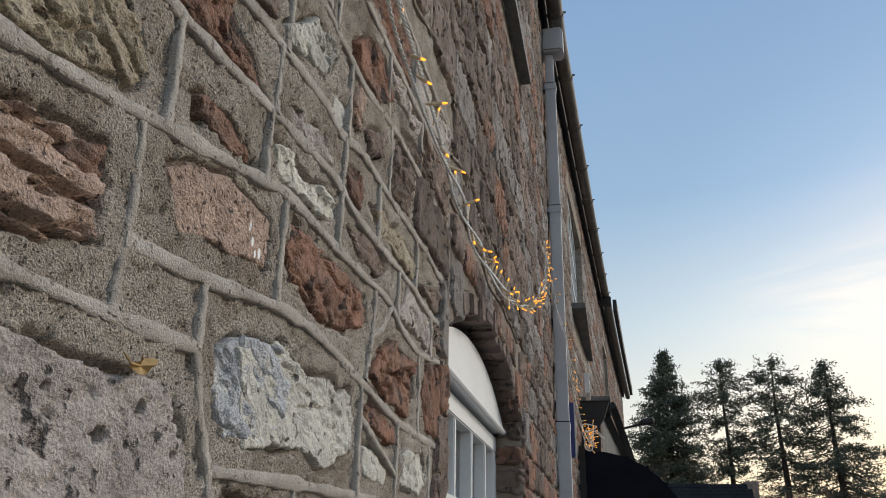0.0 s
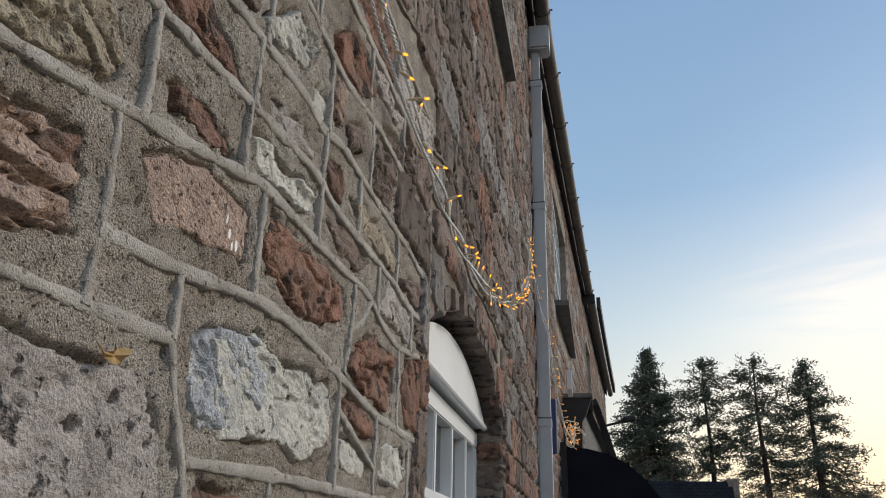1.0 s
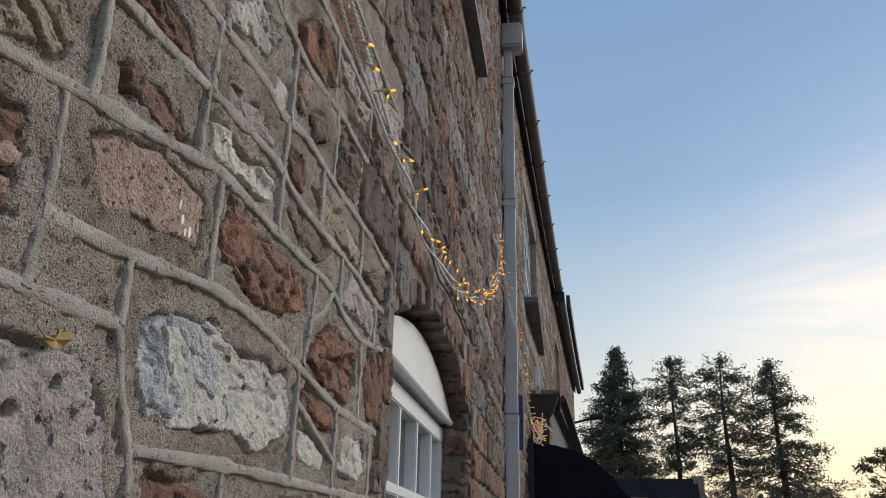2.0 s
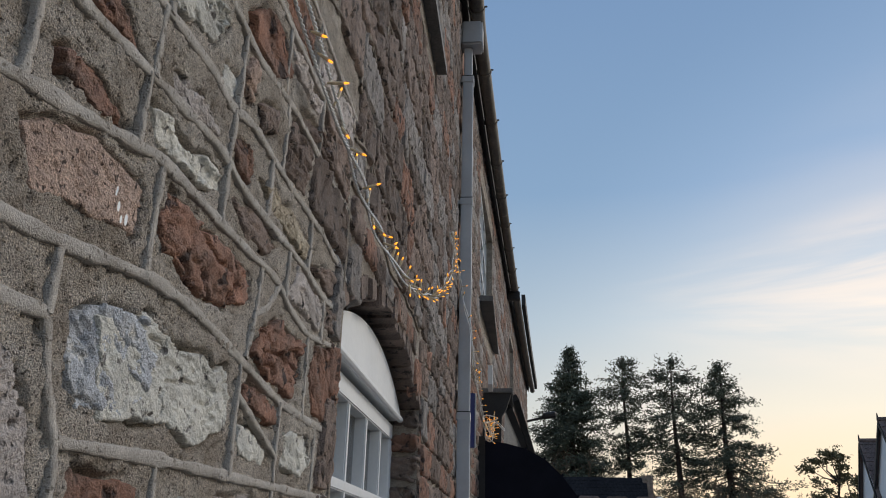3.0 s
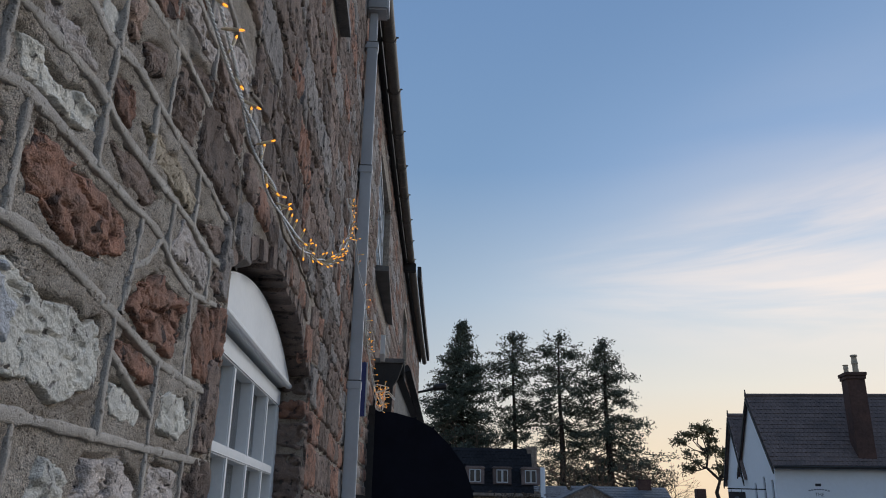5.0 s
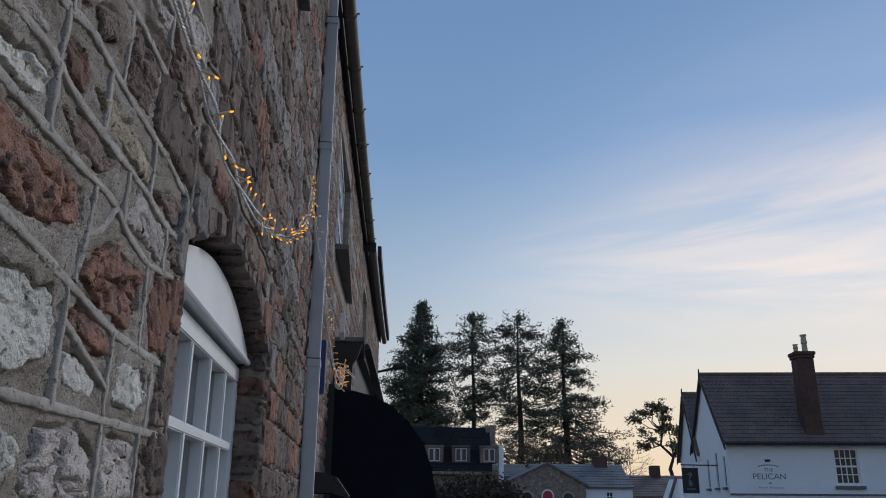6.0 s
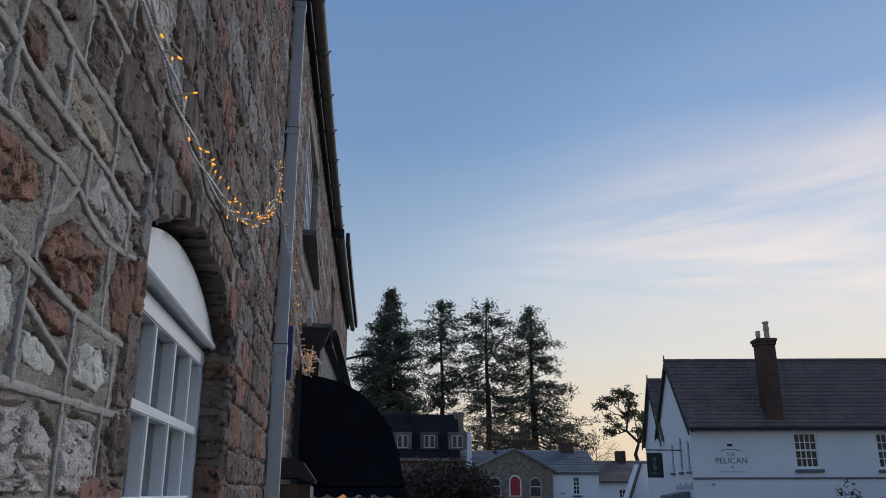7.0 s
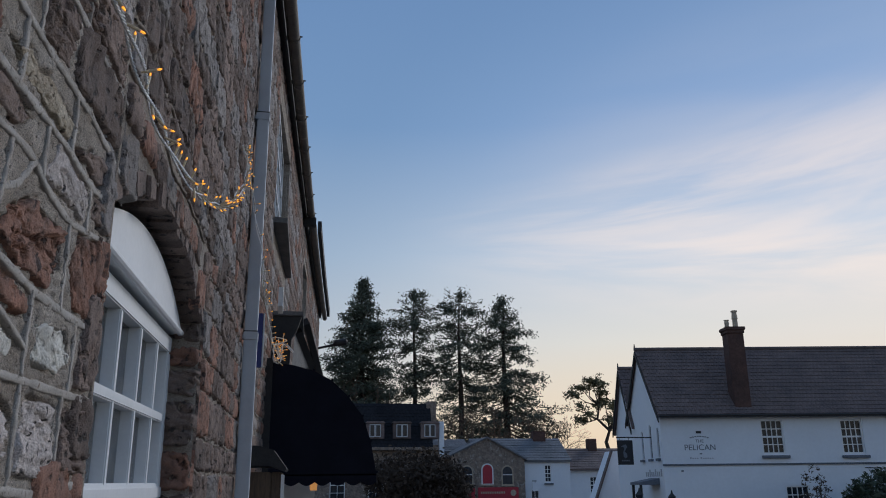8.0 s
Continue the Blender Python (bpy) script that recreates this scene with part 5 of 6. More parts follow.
# ---------- the white inn across the street ----------
def inn():
    p = thing("inn", "white painted inn with a dark tiled roof and sash windows", "building", at=(15.06, 32.0, 0), turn=-8.5)
    L, RV, RZ, EZ, B = 15.0, 2.75, 7.46, 4.26, -1.0
    wins = [(4.24, 5.20, 2.62, 4.04), (7.62, 8.56, 2.60, 4.02), (11.4, 12.4, 2.62, 4.00)]
    low = [(5.0, 6.0, 0.0, 1.36), (9.4, 10.4, 0.0, 1.36)]
    part("wall", holed(0, L, B, EZ + 0.1, wins + low), RENDER, p, "white render cool tint")
    for w in wins:
        sash(p, *w, 4, 4, 0.0, GREYPAINT)
    for w in low:
        sash(p, *w, 4, 4)
    part("string_course", Shape().box(-0.03, L, -0.06, -0.002, 2.20, 2.27, 0.012), GREYPAINT, p, "grey painted band")
    # gable end with slit windows
    slits = [(0.35, 0.62, 2.52, 3.75), (1.5, 1.8, 2.52, 3.95), (2.9, 3.2, 2.52, 3.75)]
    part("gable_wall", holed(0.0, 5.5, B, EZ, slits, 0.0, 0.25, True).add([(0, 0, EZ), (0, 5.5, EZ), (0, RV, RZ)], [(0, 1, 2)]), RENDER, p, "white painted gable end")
    for a, b, c, d in slits:
        g = part("window", Shape().box(0.06, 0.10, a, b, c, d), WHITE, p, "narrow gable window")
        part("pane", Shape().box(0.045, 0.058, a + 0.03, b - 0.03, c + 0.05, d - 0.05), DARKGLASS, g)
        part("window_sill", Shape().box(-0.12, 0.02, a - 0.08, b + 0.08, c - 0.1, c - 0.005, 0.01), GREYPAINT, g)
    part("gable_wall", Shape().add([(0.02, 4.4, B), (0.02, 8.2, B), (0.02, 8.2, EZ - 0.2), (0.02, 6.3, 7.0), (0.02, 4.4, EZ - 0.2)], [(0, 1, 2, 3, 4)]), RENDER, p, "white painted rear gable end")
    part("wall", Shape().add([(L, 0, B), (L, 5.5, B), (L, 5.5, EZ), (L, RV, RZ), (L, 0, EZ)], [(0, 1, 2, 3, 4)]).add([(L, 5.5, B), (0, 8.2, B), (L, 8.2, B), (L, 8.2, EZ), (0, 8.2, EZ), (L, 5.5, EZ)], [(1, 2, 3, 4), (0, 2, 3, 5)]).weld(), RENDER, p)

    def slope(v0, z0, v1, z1, name, n, seed, left=-0.12):
        r = part("roof", Shape().prism([(v0, z0), (v1, z1), (v1, z1 - 0.10), (v0, z0 - 0.10)], "x", left, L + 0.1), ROOF, p, "dark tiled roof slope")
        eave = ((left, v0, z0 + 0.004), (L + 0.1, v0, z0 + 0.004)) if v0 < v1 else ((L + 0.1, v0, z0 + 0.004), (left, v0, z0 + 0.004))
        ridge = ((L + 0.1, v1, z1 + 0.004), (left, v1, z1 + 0.004)) if v0 < v1 else ((left, v1, z1 + 0.004), (L + 0.1, v1, z1 + 0.004))
        part("tile_covering", tile_slope(*eave, *ridge, 84, n + 3, 0.022, seed), ROOF, r, "dark clay tiles", kind="stuff")

    slope(-0.28, EZ, RV, RZ, "front", 15, 4)
    slope(5.6, EZ, RV, RZ, "back", 6, 5)
    slope(4.3, EZ - 0.2, 6.3, 7.06, "rear", 12, 6, -0.14)
    slope(8.4, EZ - 0.3, 6.3, 7.06, "rear", 6, 7, -0.14)
    for v, z in ((RV, RZ), (6.3, 7.06)):
        part("ridge_tiles", Shape().tube([(-0.14 + k * 0.4, v, z + 0.02) for k in range(39)], 0.10, 8), ROOF, p)
        part("finial", Shape().tube([(-0.12, v, z), (-0.12, v, z + 0.28)], [0.05, 0.02], 6), DARKWOOD, p)
    for va, za, vb, zb, u in ((-0.3, EZ - 0.12, RV, RZ - 0.06, -0.16), (RV, RZ - 0.06, 5.5, EZ, -0.16), (4.4, EZ - 0.35, 6.3, 6.98, -0.18), (6.3, 6.98, 8.3, EZ - 0.3, -0.18)):
        part("bargeboard", Shape().prism([(va, za), (vb, zb), (vb, zb - 0.2), (va, za - 0.2)], "x", u, u + 0.05), DARKWOOD, p)
    part("gutter", Shape().tube([(-0.1, -0.34, EZ - 0.05), (L, -0.34, EZ - 0.05)], 0.055, 8), DARKWOOD, p)
    c = part("chimney", Shape().box(3.27, 3.97, -0.02, 0.66, EZ - 0.05, 7.74, 0.02).box(3.23, 4.01, -0.06, 0.70, 7.74, 7.88, 0.015).box(3.19, 4.05, -0.10, 0.74, 7.88, 8.02, 0.015), BRICK, p, "dark red brick chimney stack")
    for u, h, r in ((3.42, 0.36, 0.10), (3.80, 0.78, 0.12)):
        part("chimney_pot", Shape().tube([(u, 0.35, 8.02), (u, 0.35, 8.02 + h * 0.5), (u, 0.35, 8.02 + h * 0.52), (u, 0.35, 8.02 + h * 0.9), (u, 0.35, 8.02 + h * 0.92), (u, 0.35, 8.02 + h)], [r, r * 0.9, r * 1.1, r * 0.85, r * 1.15, r * 1.15], 12), POT, c, "buff clay chimney pot")
    faded = material("faded_sign_paint", (0.42, 0.44, 0.48), (0.34, 0.36, 0.40), 0.8, bump=0.0)
    # painted lettering on the front
    b = part("lettering_mark", Shape().box(1.48, 1.70, -0.012, -0.004, 3.50, 3.60), SIGNBLACK, p, "small black painted mark")
    lettering("THE", 0.19, (1.60, -0.006, 3.18), (90, 0, 0), GREYPAINT, p)
    lettering("PELICAN", 0.33, (1.60, -0.006, 2.92), (90, 0, 0), GREYPAINT, p, wide=1.04)
    for k in range(8):
        t = (k - 3.5) / 3.5
        part("lettering_bar", Shape().box(1.56 + 0.36 * t, 1.64 + 0.36 * t, -0.010, -0.004, 3.36 - 0.05 * t * t, 3.40 - 0.05 * t * t), GREYPAINT, p)
    for k in range(10):
        u = 1.14 + 0.095 * k + (0.06 if k > 3 else 0)
        part("lettering_bar", Shape().box(u, u + 0.065, -0.010, -0.004, 2.47, 2.51 + 0.03 * (k in (0, 4))), faded, p)
    part("lettering_bar", Shape().box(1.56, 1.66, -0.010, -0.004, 2.65, 2.70), GREYPAINT, p)
    l = part("flood_lamp", Shape().box(0.72, 0.80, -0.14, -0.004, 1.96, 2.02, 0.01), GREYPAINT, p)
    # faded painted sign on the gable
    for k in range(9):
        v = 0.25 + 0.30 * k
        part("lettering_bar", Shape().box(-0.010, -0.004, v, v + 0.2, 1.78, 1.98 if k % 3 else 2.08), faded, p)
    # entrance hood with planters on the gable side
    h = part("entrance_hood", Shape().prism([(-0.9, 1.55), (-0.02, 1.72), (-0.02, 1.45), (-0.9, 1.45)], "y", 0.7, 2.2), GREYPAINT, p, "lead-topped entrance hood")
    part("hood_post", Shape().box(-0.85, -0.75, 0.75, 0.85, B, 1.45), DARKWOOD, h)
    part("hood_post", Shape().box(-0.85, -0.75, 2.05, 2.15, B, 1.45), DARKWOOD, h)


inn()


def hanging_sign():
    s = thing("hanging_sign", "black hanging inn sign with a pale bird shape", "sign")
    f = pose(13.60, 33.2, 0, 0, 0, 8)
    s.matrix_world = f
    part("board", Shape().box(-0.03, 0.72, -0.02, 0.02, 2.28, 3.30, 0.01), SIGNBLACK, s)
    part("bracket", Shape().tube([(-0.05, 0, 3.42), (1.65, 0, 3.42)], 0.025, 6).tube([(0.1, 0, 3.42), (0.1, 0, 3.28)], 0.01, 5).tube([(0.55, 0, 3.42), (0.55, 0, 3.28)], 0.01, 5), DARKWOOD, s)
    part("bird_shape", Shape().prism([(0.14, 3.02), (0.26, 3.10), (0.38, 3.12), (0.44, 3.02), (0.36, 2.92), (0.30, 2.82), (0.40, 2.74), (0.42, 2.60), (0.30, 2.54), (0.24, 2.64), (0.24, 2.80), (0.30, 2.96), (0.24, 3.02)], "y", -0.026, -0.021), GREYPAINT, s, "pale flat bird shape")
    for k in range(5):
        part("lettering_bar", Shape().box(0.14 + 0.08 * k, 0.20 + 0.08 * k, -0.026, -0.021, 2.42, 2.48), GREYPAINT, s)


hanging_sign()


def lantern(x, y):
    s = thing("lantern", "black iron post lantern by the inn door", "lantern", "lanterns by the inn", at=(x, y, 0))
    part("post", Shape().tube([(0, 0, -0.85), (0, 0, 0.75)], 0.035, 8), DARKWOOD, s)
    part("cage", Shape().tube([(0, 0, 0.75), (0, 0, 1.05), (0, 0, 1.07)], [0.09, 0.16, 0.17], 6), DARKGLASS, s)
    part("cap", Shape().tube([(0, 0, 1.07), (0, 0, 1.22), (0, 0, 1.35)], [0.18, 0.05, 0.015], 6), DARKWOOD, s)
    return s


lan = lantern(13.75, 31.6)
copy_thing(lan, pose(15.0, 31.3, -0.1))


# ---------- far row of houses ----------
def outbuilding():
    o = thing("outbuilding", "white rendered lean-to beside the inn with a sloping roof", "building")
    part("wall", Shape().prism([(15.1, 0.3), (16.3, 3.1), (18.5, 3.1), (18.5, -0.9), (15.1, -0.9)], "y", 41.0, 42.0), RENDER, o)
    part("roof", Shape().prism([(14.98, 0.02), (16.27, 3.15), (16.33, 3.10), (15.08, 0.02)], "y", 40.9, 41.15), ROOF, o)


outbuilding()


def block(name, label, x0, x1, y0, y1, z1, mat, holes=()):
    h = thing(name, label, "building")
    s = holed(x0, x1, -1.0, z1, list(holes), y0)
    s.add([(x0, y0, -1), (x0, y1, -1), (x0, y1, z1), (x0, y0, z1), (x1, y0, -1), (x1, y1, -1), (x1, y1, z1), (x1, y0, z1)], [(0, 1, 2, 3), (7, 6, 5, 4), (1, 5, 6, 2)])
    part("wall", s, mat, h)
    return h


def dormer_house():
    h = block("house", "dark stone house with a steep slate roof and three dormers", 0.5, 10.2, 60.6, 68, 4.3, RUBBLE, [(2.2, 3.3, 0.3, 2.6), (5.0, 6.1, 0.3, 2.6), (7.6, 8.7, 0.3, 2.6)])
    for a in (2.2, 5.0, 7.6):
        sash(h, a, a + 1.1, 0.3, 2.6, 2, 4, 60.6)
    r = part("roof", Shape().prism([(60.2, 4.1), (61.7, 7.42), (66.5, 7.42), (68.2, 4.1)], "x", 0.2, 9.75), DARKSLATE, h, "dark slate mansard roof")
    part("slate_covering", tile_slope((0.2, 60.2, 4.11), (9.75, 60.2, 4.11), (9.75, 61.7, 7.43), (0.2, 61.7, 7.43), 34, 13, 0.03, 8), DARKSLATE, r, "dark roof slates", kind="stuff")
    part("cornice", Shape().box(0.3, 10.2, 60.1, 60.6, 3.9, 4.12, 0.02), RUBBLE, h)
    for x in (4.95, 6.95, 9.05):
        d = part("dormer", Shape().box(x - 0.20, x + 1.15, 60.3, 61.8, 4.75, 5.86).prism([(x - 0.28, 5.86), (x + 1.23, 5.86), (x + 1.1, 6.0), (x - 0.15, 6.0)], "y", 60.2, 61.8), ROOF, h, "brown tile-hung dormer")
        for k in range(2):
            part("window_frame", Shape().box(x + 0.05 + 0.43 * k, x + 0.46 + 0.43 * k, 60.24, 60.3, 4.85, 5.78), PIPE, d)
            part("pane", Shape().box(x + 0.11 + 0.43 * k, x + 0.40 + 0.43 * k, 60.225, 60.238, 4.92, 5.72), DARKGLASS, d)
    part("chimney", Shape().box(9.45, 10.2, 61.5, 62.4, 5.5, 7.6, 0.03), RUBBLE, h)
    part("white_flue", Shape().box(10.25, 10.62, 60.4, 60.9, 3.4, 6.0, 0.02), RENDER, h, "white rendered flue")


DARKSLATE = material("near_black_slate", (0.030, 0.032, 0.038), (0.02, 0.021, 0.026), 0.95, coarse=0.7, fine=7, bump=0.4, depth=0.02, spec=0.05)
dormer_house()


def arched_opening(parent, xc, half, z0, zs, y, fill, label):
    n = 12
    top = [(xc + half * math.cos(a), zs + half * math.sin(a)) for a in [math.pi * k / n for k in range(n + 1)]]
    big = [(xc + (half + 0.1) * math.cos(a), zs + (half + 0.1) * math.sin(a)) for a in [math.pi * k / n for k in range(n + 1)]]
    w = part("window", Shape().prism([(xc + half + 0.1, z0 - 0.06)] + big + [(xc - half - 0.1, z0 - 0.06)], "y", y - 0.04, y + 0.02), POT if fill is DARKGLASS else WHITE, parent, label)
    part("pane", Shape().prism([(xc + half, z0)] + top + [(xc - half, z0)], "y", y - 0.055, y - 0.043), fill, w)
    part("glazing_bar", Shape().box(xc - half, xc + half, y - 0.075, y - 0.057, zs - 0.25, zs - 0.19), WHITE if fill is DARKGLASS else REDPAINT, w)
    part("window_sill", Shape().box(xc - half - 0.12, xc + half + 0.12, y - 0.12, y + 0.02, z0 - 0.14, z0 - 0.05), POT, w)


def gabled_shop():
    h = thing("shop_house", "stone gabled shop with three arched windows and a red fascia", "building")
    y = 59.6
    part("wall", Shape().prism([(11.05, -1), (16.55, -1), (16.55, 3.26), (13.74, 4.74), (11.0, 3.50)], "y", y, y + 6), RUBBLE, h)
    for x0, z0, x1, z1 in ((10.75, 3.46, 13.74, 4.84), (16.75, 3.22, 13.74, 4.84)):
        part("roof", Shape().prism([(x0, z0), (x1, z1), (x1, z1 - 0.12), (x0, z0 - 0.12)], "y", y - 0.15, y + 6), SLATE, h)
    arched_opening(h, 12.17, 0.36, 1.46, 2.33, y, DARKGLASS, "arched window with pale surround")
    arched_opening(h, 13.69, 0.36, 1.46, 2.45, y, REDPAINT, "red painted arched window")
    arched_opening(h, 15.21, 0.36, 1.42, 2.30, y, DARKGLASS, "arched window with pale surround")
    f = part("fascia", Shape().box(11.9, 12.72, y - 0.12, y - 0.004, 0.4, 1.15, 0.02).box(12.95, 16.0, y - 0.12, y - 0.004, 0.4, 1.2, 0.02), REDPAINT, h, "red shop fascia")
    for k in range(11):
        part("lettering_bar", Shape().box(13.15 + 0.17 * k, 13.26 + 0.17 * k, y - 0.128, y - 0.122, 0.76, 0.9), POT, f)
    part("badge", Shape().tube([(15.6, y - 0.13, 0.8), (15.6, y - 0.122, 0.8)], 0.22, 14), POT, f)
    part("shop_window", Shape().box(11.9, 16.0, y - 0.05, y - 0.004, -0.9, 0.36), DARKGLASS, h)


gabled_shop()


def slate_roof(x0, x1, y0, y1, ze, zr, mat, parent, n=(26, 9), seed=3):
    r = part("roof", Shape().prism([(y0, ze), ((y0 + y1) / 2, zr), (y1, ze), (y1, ze - 0.1), (y0, ze - 0.1)], "x", x0, x1), mat, parent, mat.name.replace("_", " ") + " roof")
    m = (y0 + y1) / 2
    part("slate_covering", tile_slope((x0, y0, ze + 0.005), (x1, y0, ze + 0.005), (x1, m, zr + 0.005), (x0, m, zr + 0.005), *n, 0.03, seed), mat, r, "lapped " + mat.name.replace("_", " "), kind="stuff")


def low_houses():
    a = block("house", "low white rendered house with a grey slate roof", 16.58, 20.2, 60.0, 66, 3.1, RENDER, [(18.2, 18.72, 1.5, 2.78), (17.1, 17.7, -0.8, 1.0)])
    sash(a, 18.2, 18.72, 1.5, 2.78, 2, 4, 60.0, GREYPAINT)
    sash(a, 17.1, 17.7, -0.8, 1.0, 2, 3, 60.0)
    slate_roof(13.0, 20.3, 59.8, 66, 3.08, 4.85, SLATE, a, seed=11)
    part("chimney", Shape().box(18.1, 19.1, 62.4, 63.2, 4.3, 5.4, 0.03), BRICK, a)
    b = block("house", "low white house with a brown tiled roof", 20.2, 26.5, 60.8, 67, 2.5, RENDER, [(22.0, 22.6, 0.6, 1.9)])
    sash(b, 22.0, 22.6, 0.6, 1.9, 2, 4, 60.8)
    slate_roof(19.6, 27.0, 60.5, 67, 2.45, 4.1, ROOF, b, seed=12)
    part("chimney", Shape().box(22.9, 23.6, 63.2, 63.9, 3.7, 4.85, 0.03), BRICK, b)
    part("aerial", Shape().tube([(21.3, 63.6, 3.9), (21.3, 63.6, 5.5)], 0.02, 5).tube([(21.0, 63.6, 5.35), (21.6, 63.6, 5.35)], 0.012, 4).tube([(21.05, 63.6, 5.1), (21.55, 63.6, 5.1)], 0.012, 4), DARKWOOD, b, "thin metal roof aerial")
    s = part("bracket_sign", Shape().box(17.0, 17.5, 59.2, 59.25, 0.9, 1.5), RENDER, a, "small hanging shop sign")
    part("sign_arm", Shape().tube([(17.2, 60.0, 1.62), (17.2, 58.9, 1.62)], 0.03, 5).tube([(17.2, 59.22, 1.62), (17.2, 59.22, 1.5)], 0.015, 4), DARKWOOD, s)
    c = block("house", "slate-roofed house behind the shop", 10.7, 13.2, 64.5, 70, 4.0, RUBBLE)
    slate_roof(10.6, 13.4, 63.9, 70, 3.9, 5.0, SLATE, c, (10, 6), 13)


low_houses()


# ---------- trees and shrubs ----------
def sprays(centres, size, count, spread, rnd, flat=0.6):
    """Many small leaf sprays round the centres."""
    s = Shape()
    for c in centres:
        for _ in range(count):
            p = Vector(c) + Vector((rnd.gauss(0, spread), rnd.gauss(0, spread), rnd.gauss(0, spread * flat)))
            a = Vector((rnd.gauss(0, 1), rnd.gauss(0, 1), rnd.gauss(0, 0.8))).normalized() * size * rnd.uniform(0.6, 1.5)
            b = a.cross(Vector((rnd.gauss(0, 1), rnd.gauss(0, 1), rnd.gauss(0, 1)))).normalized() * size * rnd.uniform(0.3, 0.6)
            s.add([p - a, p + b, p + a, p - b * 0.7], [(0, 1, 2, 3)])
    return s


def conifer(label, x, y, top, widths, whorls, per, sparse, seed, lean=0.0, size=0.2, right=1.0, trunk_r=0.6, count=9):
    """widths: half width of the crown at fractions of the height; right: how much further it reaches to one side."""
    rnd = random.Random(seed)
    base = ground_z(x, y) - 0.1
    t = thing("conifer", label, "tree", "tall conifers behind the houses", at=(x, y, base))
    h = top - base
    bends = [(lean * f * f + 0.12 * math.sin(f * 9 + seed), 0.0, h * f) for f in [k / 14 for k in range(15)]]
    trunk = part("trunk", Shape().tube(bends, [trunk_r * (1 - 0.93 * k / 14) for k in range(15)], 9), BARK, t, "", True)
    centres, limbs = [], Shape()
    for w in range(whorls):
        f = 0.22 + 0.77 * (w + rnd.random()) / whorls
        half = float(np.interp(f, [q[0] for q in widths], [q[1] for q in widths]))
        for k in range(per):
            if rnd.random() < sparse:
                continue
            a = rnd.uniform(0, math.tau)
            reach = half * rnd.uniform(0.6, 1.35)
            if math.cos(a) > 0.3:
                reach *= right if f < 0.6 else 1.0
            x0 = lean * f * f
            start = Vector((x0, 0, h * f))
            mid = start + Vector((math.cos(a) * reach * 0.55, math.sin(a) * reach * 0.55, -0.20 * reach))
            end = start + Vector((math.cos(a) * reach, math.sin(a) * reach, -0.30 * reach + rnd.uniform(0.1, 1.3)))
            limbs.tube([start, mid, end], [0.10 * (1.2 - f), 0.06, 0.02], 4, False)
            n = max(2, int(reach / 0.55))
            for q in range(n):
                g = 0.30 + 0.72 * (q + rnd.random() * 0.6) / n
                p = start.lerp(mid, g / 0.55) if g < 0.55 else mid.lerp(end, min(1, (g - 0.55) / 0.45))
                centres.append(p + Vector((rnd.gauss(0, 0.15), rnd.gauss(0, 0.3), rnd.gauss(-0.1, 0.22))))
    for k in range(10):
        centres.append(Vector((lean + rnd.gauss(0, 0.12), rnd.gauss(0, 0.12), h * (0.955 + 0.045 * k / 10))))
    part("limb_work", limbs, BARK, t, kind="stuff")
    part("crown", sprays(centres, size, count + 2, 0.33, rnd, 0.7), FERN, t, "dark evergreen foliage")
    return t


conifer("dense dark conical conifer behind the houses", 7.55, 110, 29.2, [(0.2, 5.2), (0.45, 5.5), (0.65, 4.6), (0.8, 3.1), (0.92, 1.5), (1.0, 0.2)], 66, 9, 0.18, 21, trunk_r=0.7, count=13)
conifer("tall thin conifer with a bare lower trunk", 15.1, 112, 28.4, [(0.2, 2.4), (0.4, 2.4), (0.55, 3.0), (0.7, 4.2), (0.85, 3.7), (0.95, 2.3), (1.0, 0.7)], 44, 7, 0.50, 22, trunk_r=0.55, count=13)
conifer("tall ragged conifer with open broken crown", 21.5, 111, 27.9, [(0.2, 3.2), (0.4, 4.4), (0.55, 4.6), (0.7, 5.6), (0.85, 5.4), (0.95, 3.8), (1.0, 1.6)], 48, 8, 0.60, 23, trunk_r=0.65, count=13)
conifer("tall conifer with a broad lower side", 27.75, 110, 27.3, [(0.2, 4.4), (0.4, 5.0), (0.55, 4.6), (0.7, 4.5), (0.85, 3.7), (0.95, 2.3), (1.0, 0.7)], 52, 8, 0.58, 24, right=1.5, trunk_r=0.7, count=13)


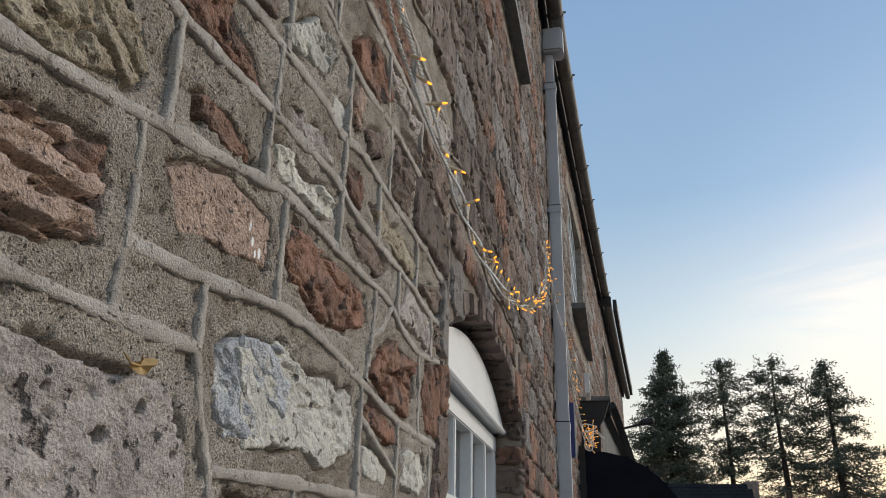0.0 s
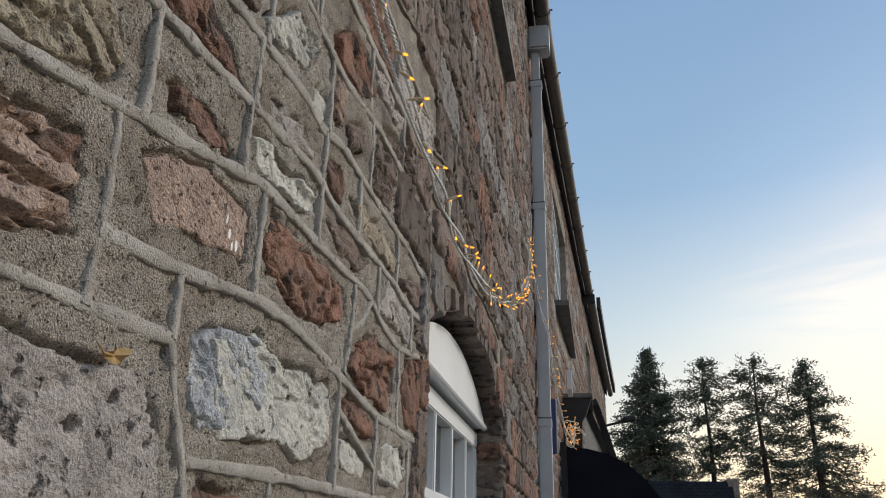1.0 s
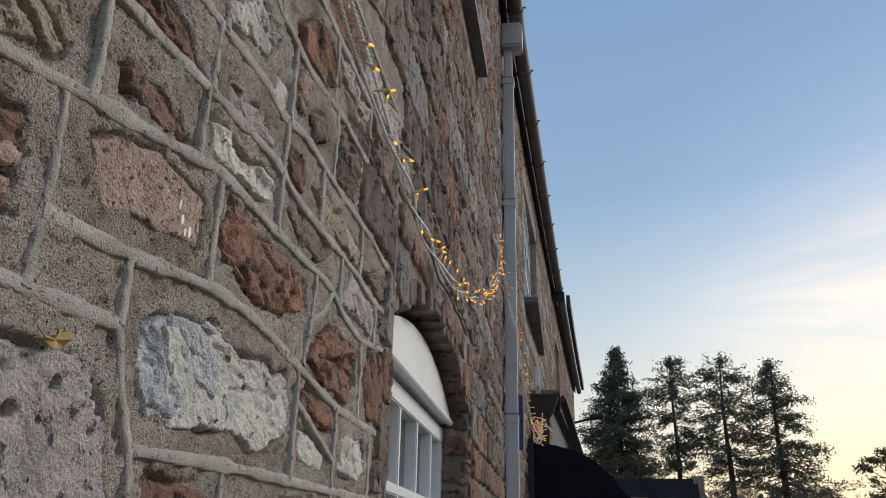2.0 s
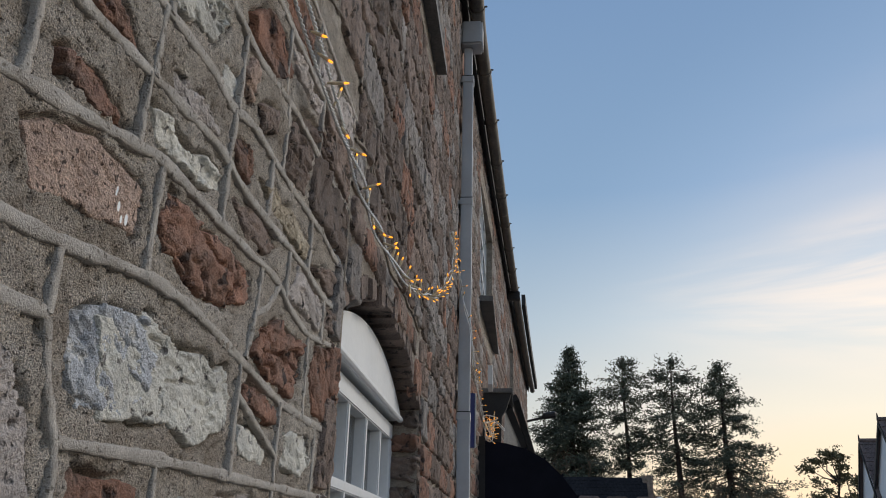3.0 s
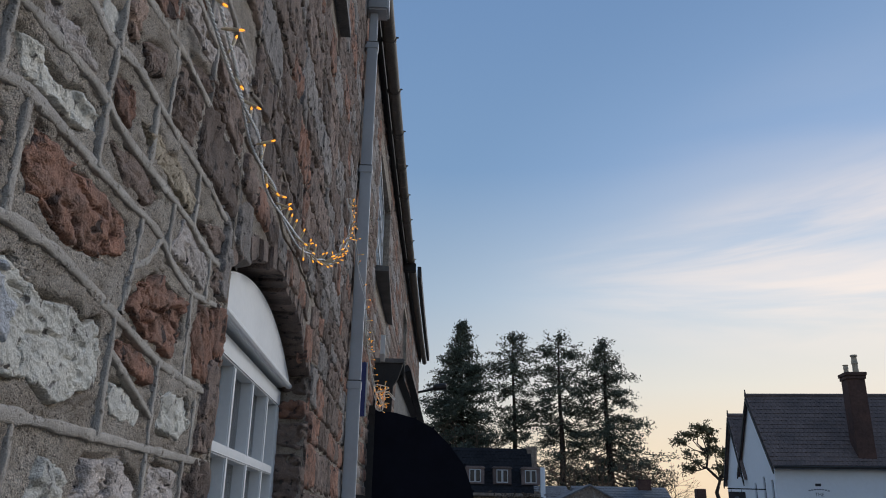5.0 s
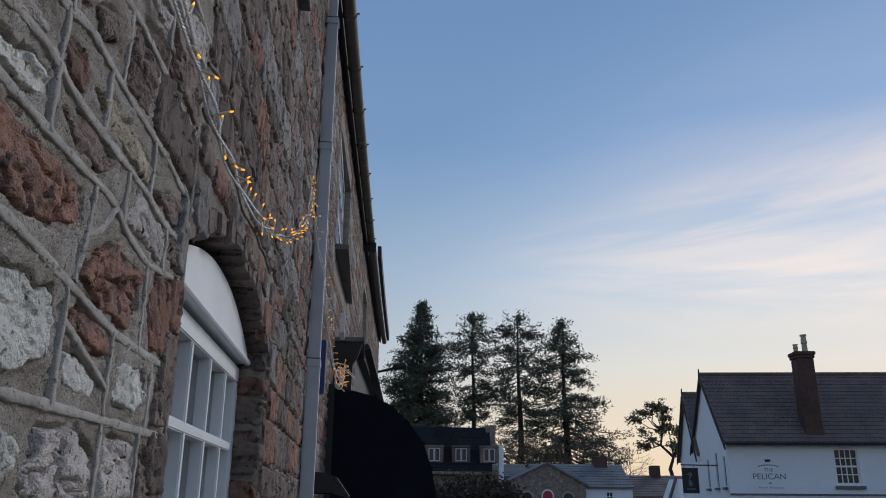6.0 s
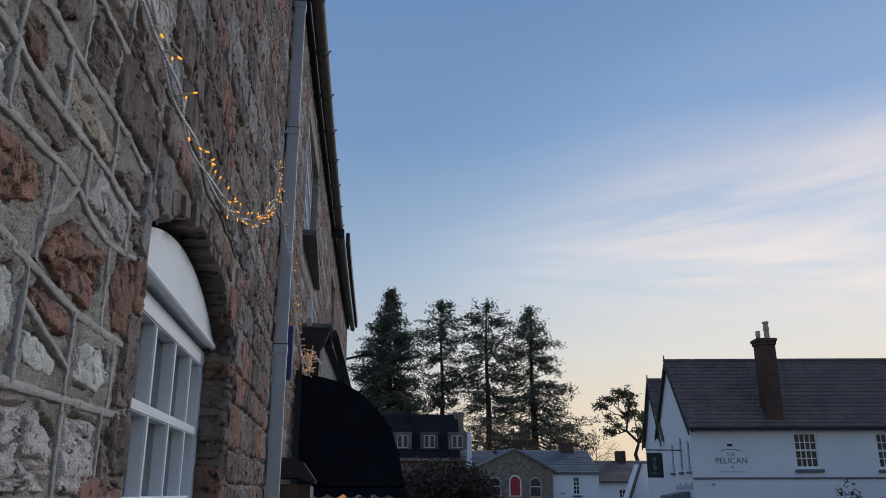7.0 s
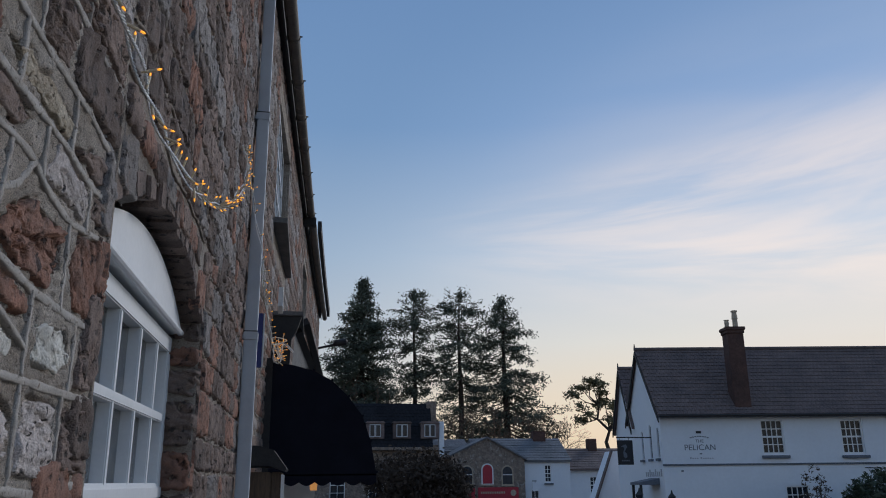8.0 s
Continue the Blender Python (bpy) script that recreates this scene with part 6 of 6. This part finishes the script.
def broadleaf_pine():
    rnd = random.Random(31)
    t = thing("pine", "slender bent pine with flat open tufts of needles", "tree", at=(42.4, 110, -1.3))
    part("trunk", Shape().tube([(0.4, 0, 0), (0.5, 0, 5), (-0.3, 0, 8.0), (0.3, 0, 9.6), (-1.4, 0, 11.2), (-1.0, 0, 13.0), (-2.4, 0, 14.4), (-2.2, 0, 15.8)], [0.34, 0.30, 0.26, 0.22, 0.18, 0.14, 0.09, 0.04], 8), BARK, t, "", True)
    s = Shape()
    tufts = [(-2.2, 16.4, 1.1), (-1.2, 16.0, 0.9), (-3.4, 15.6, 1.1), (-4.6, 14.7, 0.9), (-0.6, 15.0, 0.9), (0.2, 13.8, 0.8), (-1.0, 13.2, 0.7), (1.2, 12.8, 0.9), (2.3, 13.4, 0.8), (3.2, 14.0, 0.8), (3.4, 12.6, 0.7), (-3.6, 11.0, 0.9), (-2.8, 11.8, 0.6), (0.6, 11.2, 0.8), (2.0, 10.4, 0.9), (3.4, 10.6, 0.8), (-3.9, 12.9, 0.5)]
    centres = []
    for x, z, r in tufts:
        b = Vector((0.3, 0, 9.6)) if x > -0.4 else Vector((-1.4, 0, 11.2)) if z < 13.5 else Vector((-1.0, 0, 13.0))
        e = Vector((x, rnd.uniform(-1, 1), z))
        s.tube([b, b.lerp(e, 0.5) + Vector((0, 0, -0.3)), e], [0.11, 0.07, 0.03], 5, False)
        for k in range(int(30 * r)):
            centres.append(e + Vector((rnd.gauss(0, 0.55 * r), rnd.gauss(0, 0.5), rnd.gauss(0, 0.26))))
    part("limb_work", s, BARK, t, kind="stuff")
    part("crown", sprays(centres, 0.25, 9, 0.28, rnd), material("pine_needles", (0.22, 0.195, 0.11), (0.13, 0.12, 0.07), 0.9, coarse=1, fine=6, bump=0.0), t, "tufted dark needles")


broadleaf_pine()


def bare_tree(x, y, h, seed, depth=6, spread=0.5):
    rnd = random.Random(seed)
    t = thing("bare_tree", "leafless winter tree with fine brown twigs", "tree", "bare trees", at=(x, y, ground_z(x, y) - 0.1))
    big, twigs = Shape(), Shape()

    def grow(p, d, length, r, k):
        q = p + d * length
        (big if k > depth - 2 else twigs).tube([p, p.lerp(q, 0.5) + Vector((rnd.gauss(0, 0.03), rnd.gauss(0, 0.03), 0.02)) * length, q], [r, r * 0.85, r * 0.7], 5 if k > depth - 2 else 3, False)
        if k == 0:
            return
        for _ in range(rnd.choice((2, 3, 3))):
            nd = (d + Vector((rnd.gauss(0, spread), rnd.gauss(0, spread), rnd.gauss(0.06, spread * 0.6)))).normalized()
            grow(q, nd, length * rnd.uniform(0.62, 0.86), r * 0.62, k - 1)

    grow(Vector((0, 0, 0)), Vector((0, 0, 1)), h * 0.27, h * 0.016, depth)
    part("trunk", big, BARK, t, "", True)
    part("branchwork", twigs, TWIG, t, "fine brown twigs", kind="stuff")


TWIG = material("brown_twig_bark", (0.16, 0.11, 0.075), (0.11, 0.075, 0.055), 0.95, coarse=2, fine=10, bump=0.0)
for bx, by, bh, bs in ((33.2, 104, 11.5, 41), (30.5, 102, 12.5, 42), (24.5, 101, 13.0, 43), (18.5, 102, 12.0, 44), (12.5, 104, 12.5, 45), (3.6, 105, 19.0, 46), (20.5, 96, 11.0, 47), (27.0, 97, 11.0, 48), (34.8, 106, 9.5, 49)):
    bare_tree(bx, by, bh, bs)


def shrub(label, x, y, w, h, seed, mat, size, n, base=None):
    rnd = random.Random(seed)
    z0 = ground_z(x, y) if base is None else base
    t = thing("shrub", label, "shrub", at=(x, y, z0 - 0.05))
    stems, centres = Shape(), []
    for k in range(n):
        a, f = rnd.uniform(0, math.tau), math.sqrt(rnd.random())
        e = Vector((math.cos(a) * f * w, math.sin(a) * f * w * 0.7, h * (0.35 + 0.65 * rnd.random() * (1 - 0.45 * f * f))))
        if k % 4 == 0:
            stems.tube([(e.x * 0.15, e.y * 0.15, 0), (e.x * 0.6, e.y * 0.6, e.z * 0.5), e], [0.05, 0.03, 0.01], 4, False)
        centres.append(e)
    part("stems", stems, BARK, t)
    part("crown", sprays(centres, size, 9, size * 1.1, rnd, 0.9), mat, t)


HEDGE = material("brown_winter_foliage", (0.075, 0.055, 0.042), (0.05, 0.038, 0.03), 0.95, coarse=0.8, fine=6, bump=0.0)
EVERGREEN = material("glossy_evergreen_leaf", (0.055, 0.075, 0.045), (0.035, 0.05, 0.032), 0.5, coarse=1.5, fine=10, bump=0.0)
shrub("large brown winter shrub before the dormer house", 7.4, 52, 3.3, 4.6, 51, HEDGE, 0.17, 620)
shrub("brown winter shrub beside the shop", 9.4, 54, 2.0, 3.2, 52, HEDGE, 0.16, 300)
shrub("clipped dark evergreen shrub before the inn", 22.1, 27.6, 1.9, 2.8, 53, EVERGREEN, 0.12, 420)
shrub("thin straggling shrub before the inn", 19.55, 28.6, 0.6, 3.2, 54, HEDGE, 0.06, 75)


def overhead_cable():
    c = thing("cable", "thin dark cable slung from the inn front", "cable")
    part("wire", Shape().tube([(22.9, 31.1, 2.1), (24.8, 29.8, 1.95), (27.0, 28.0, 1.9)], 0.018, 5), DARKWOOD, c)


overhead_cable()
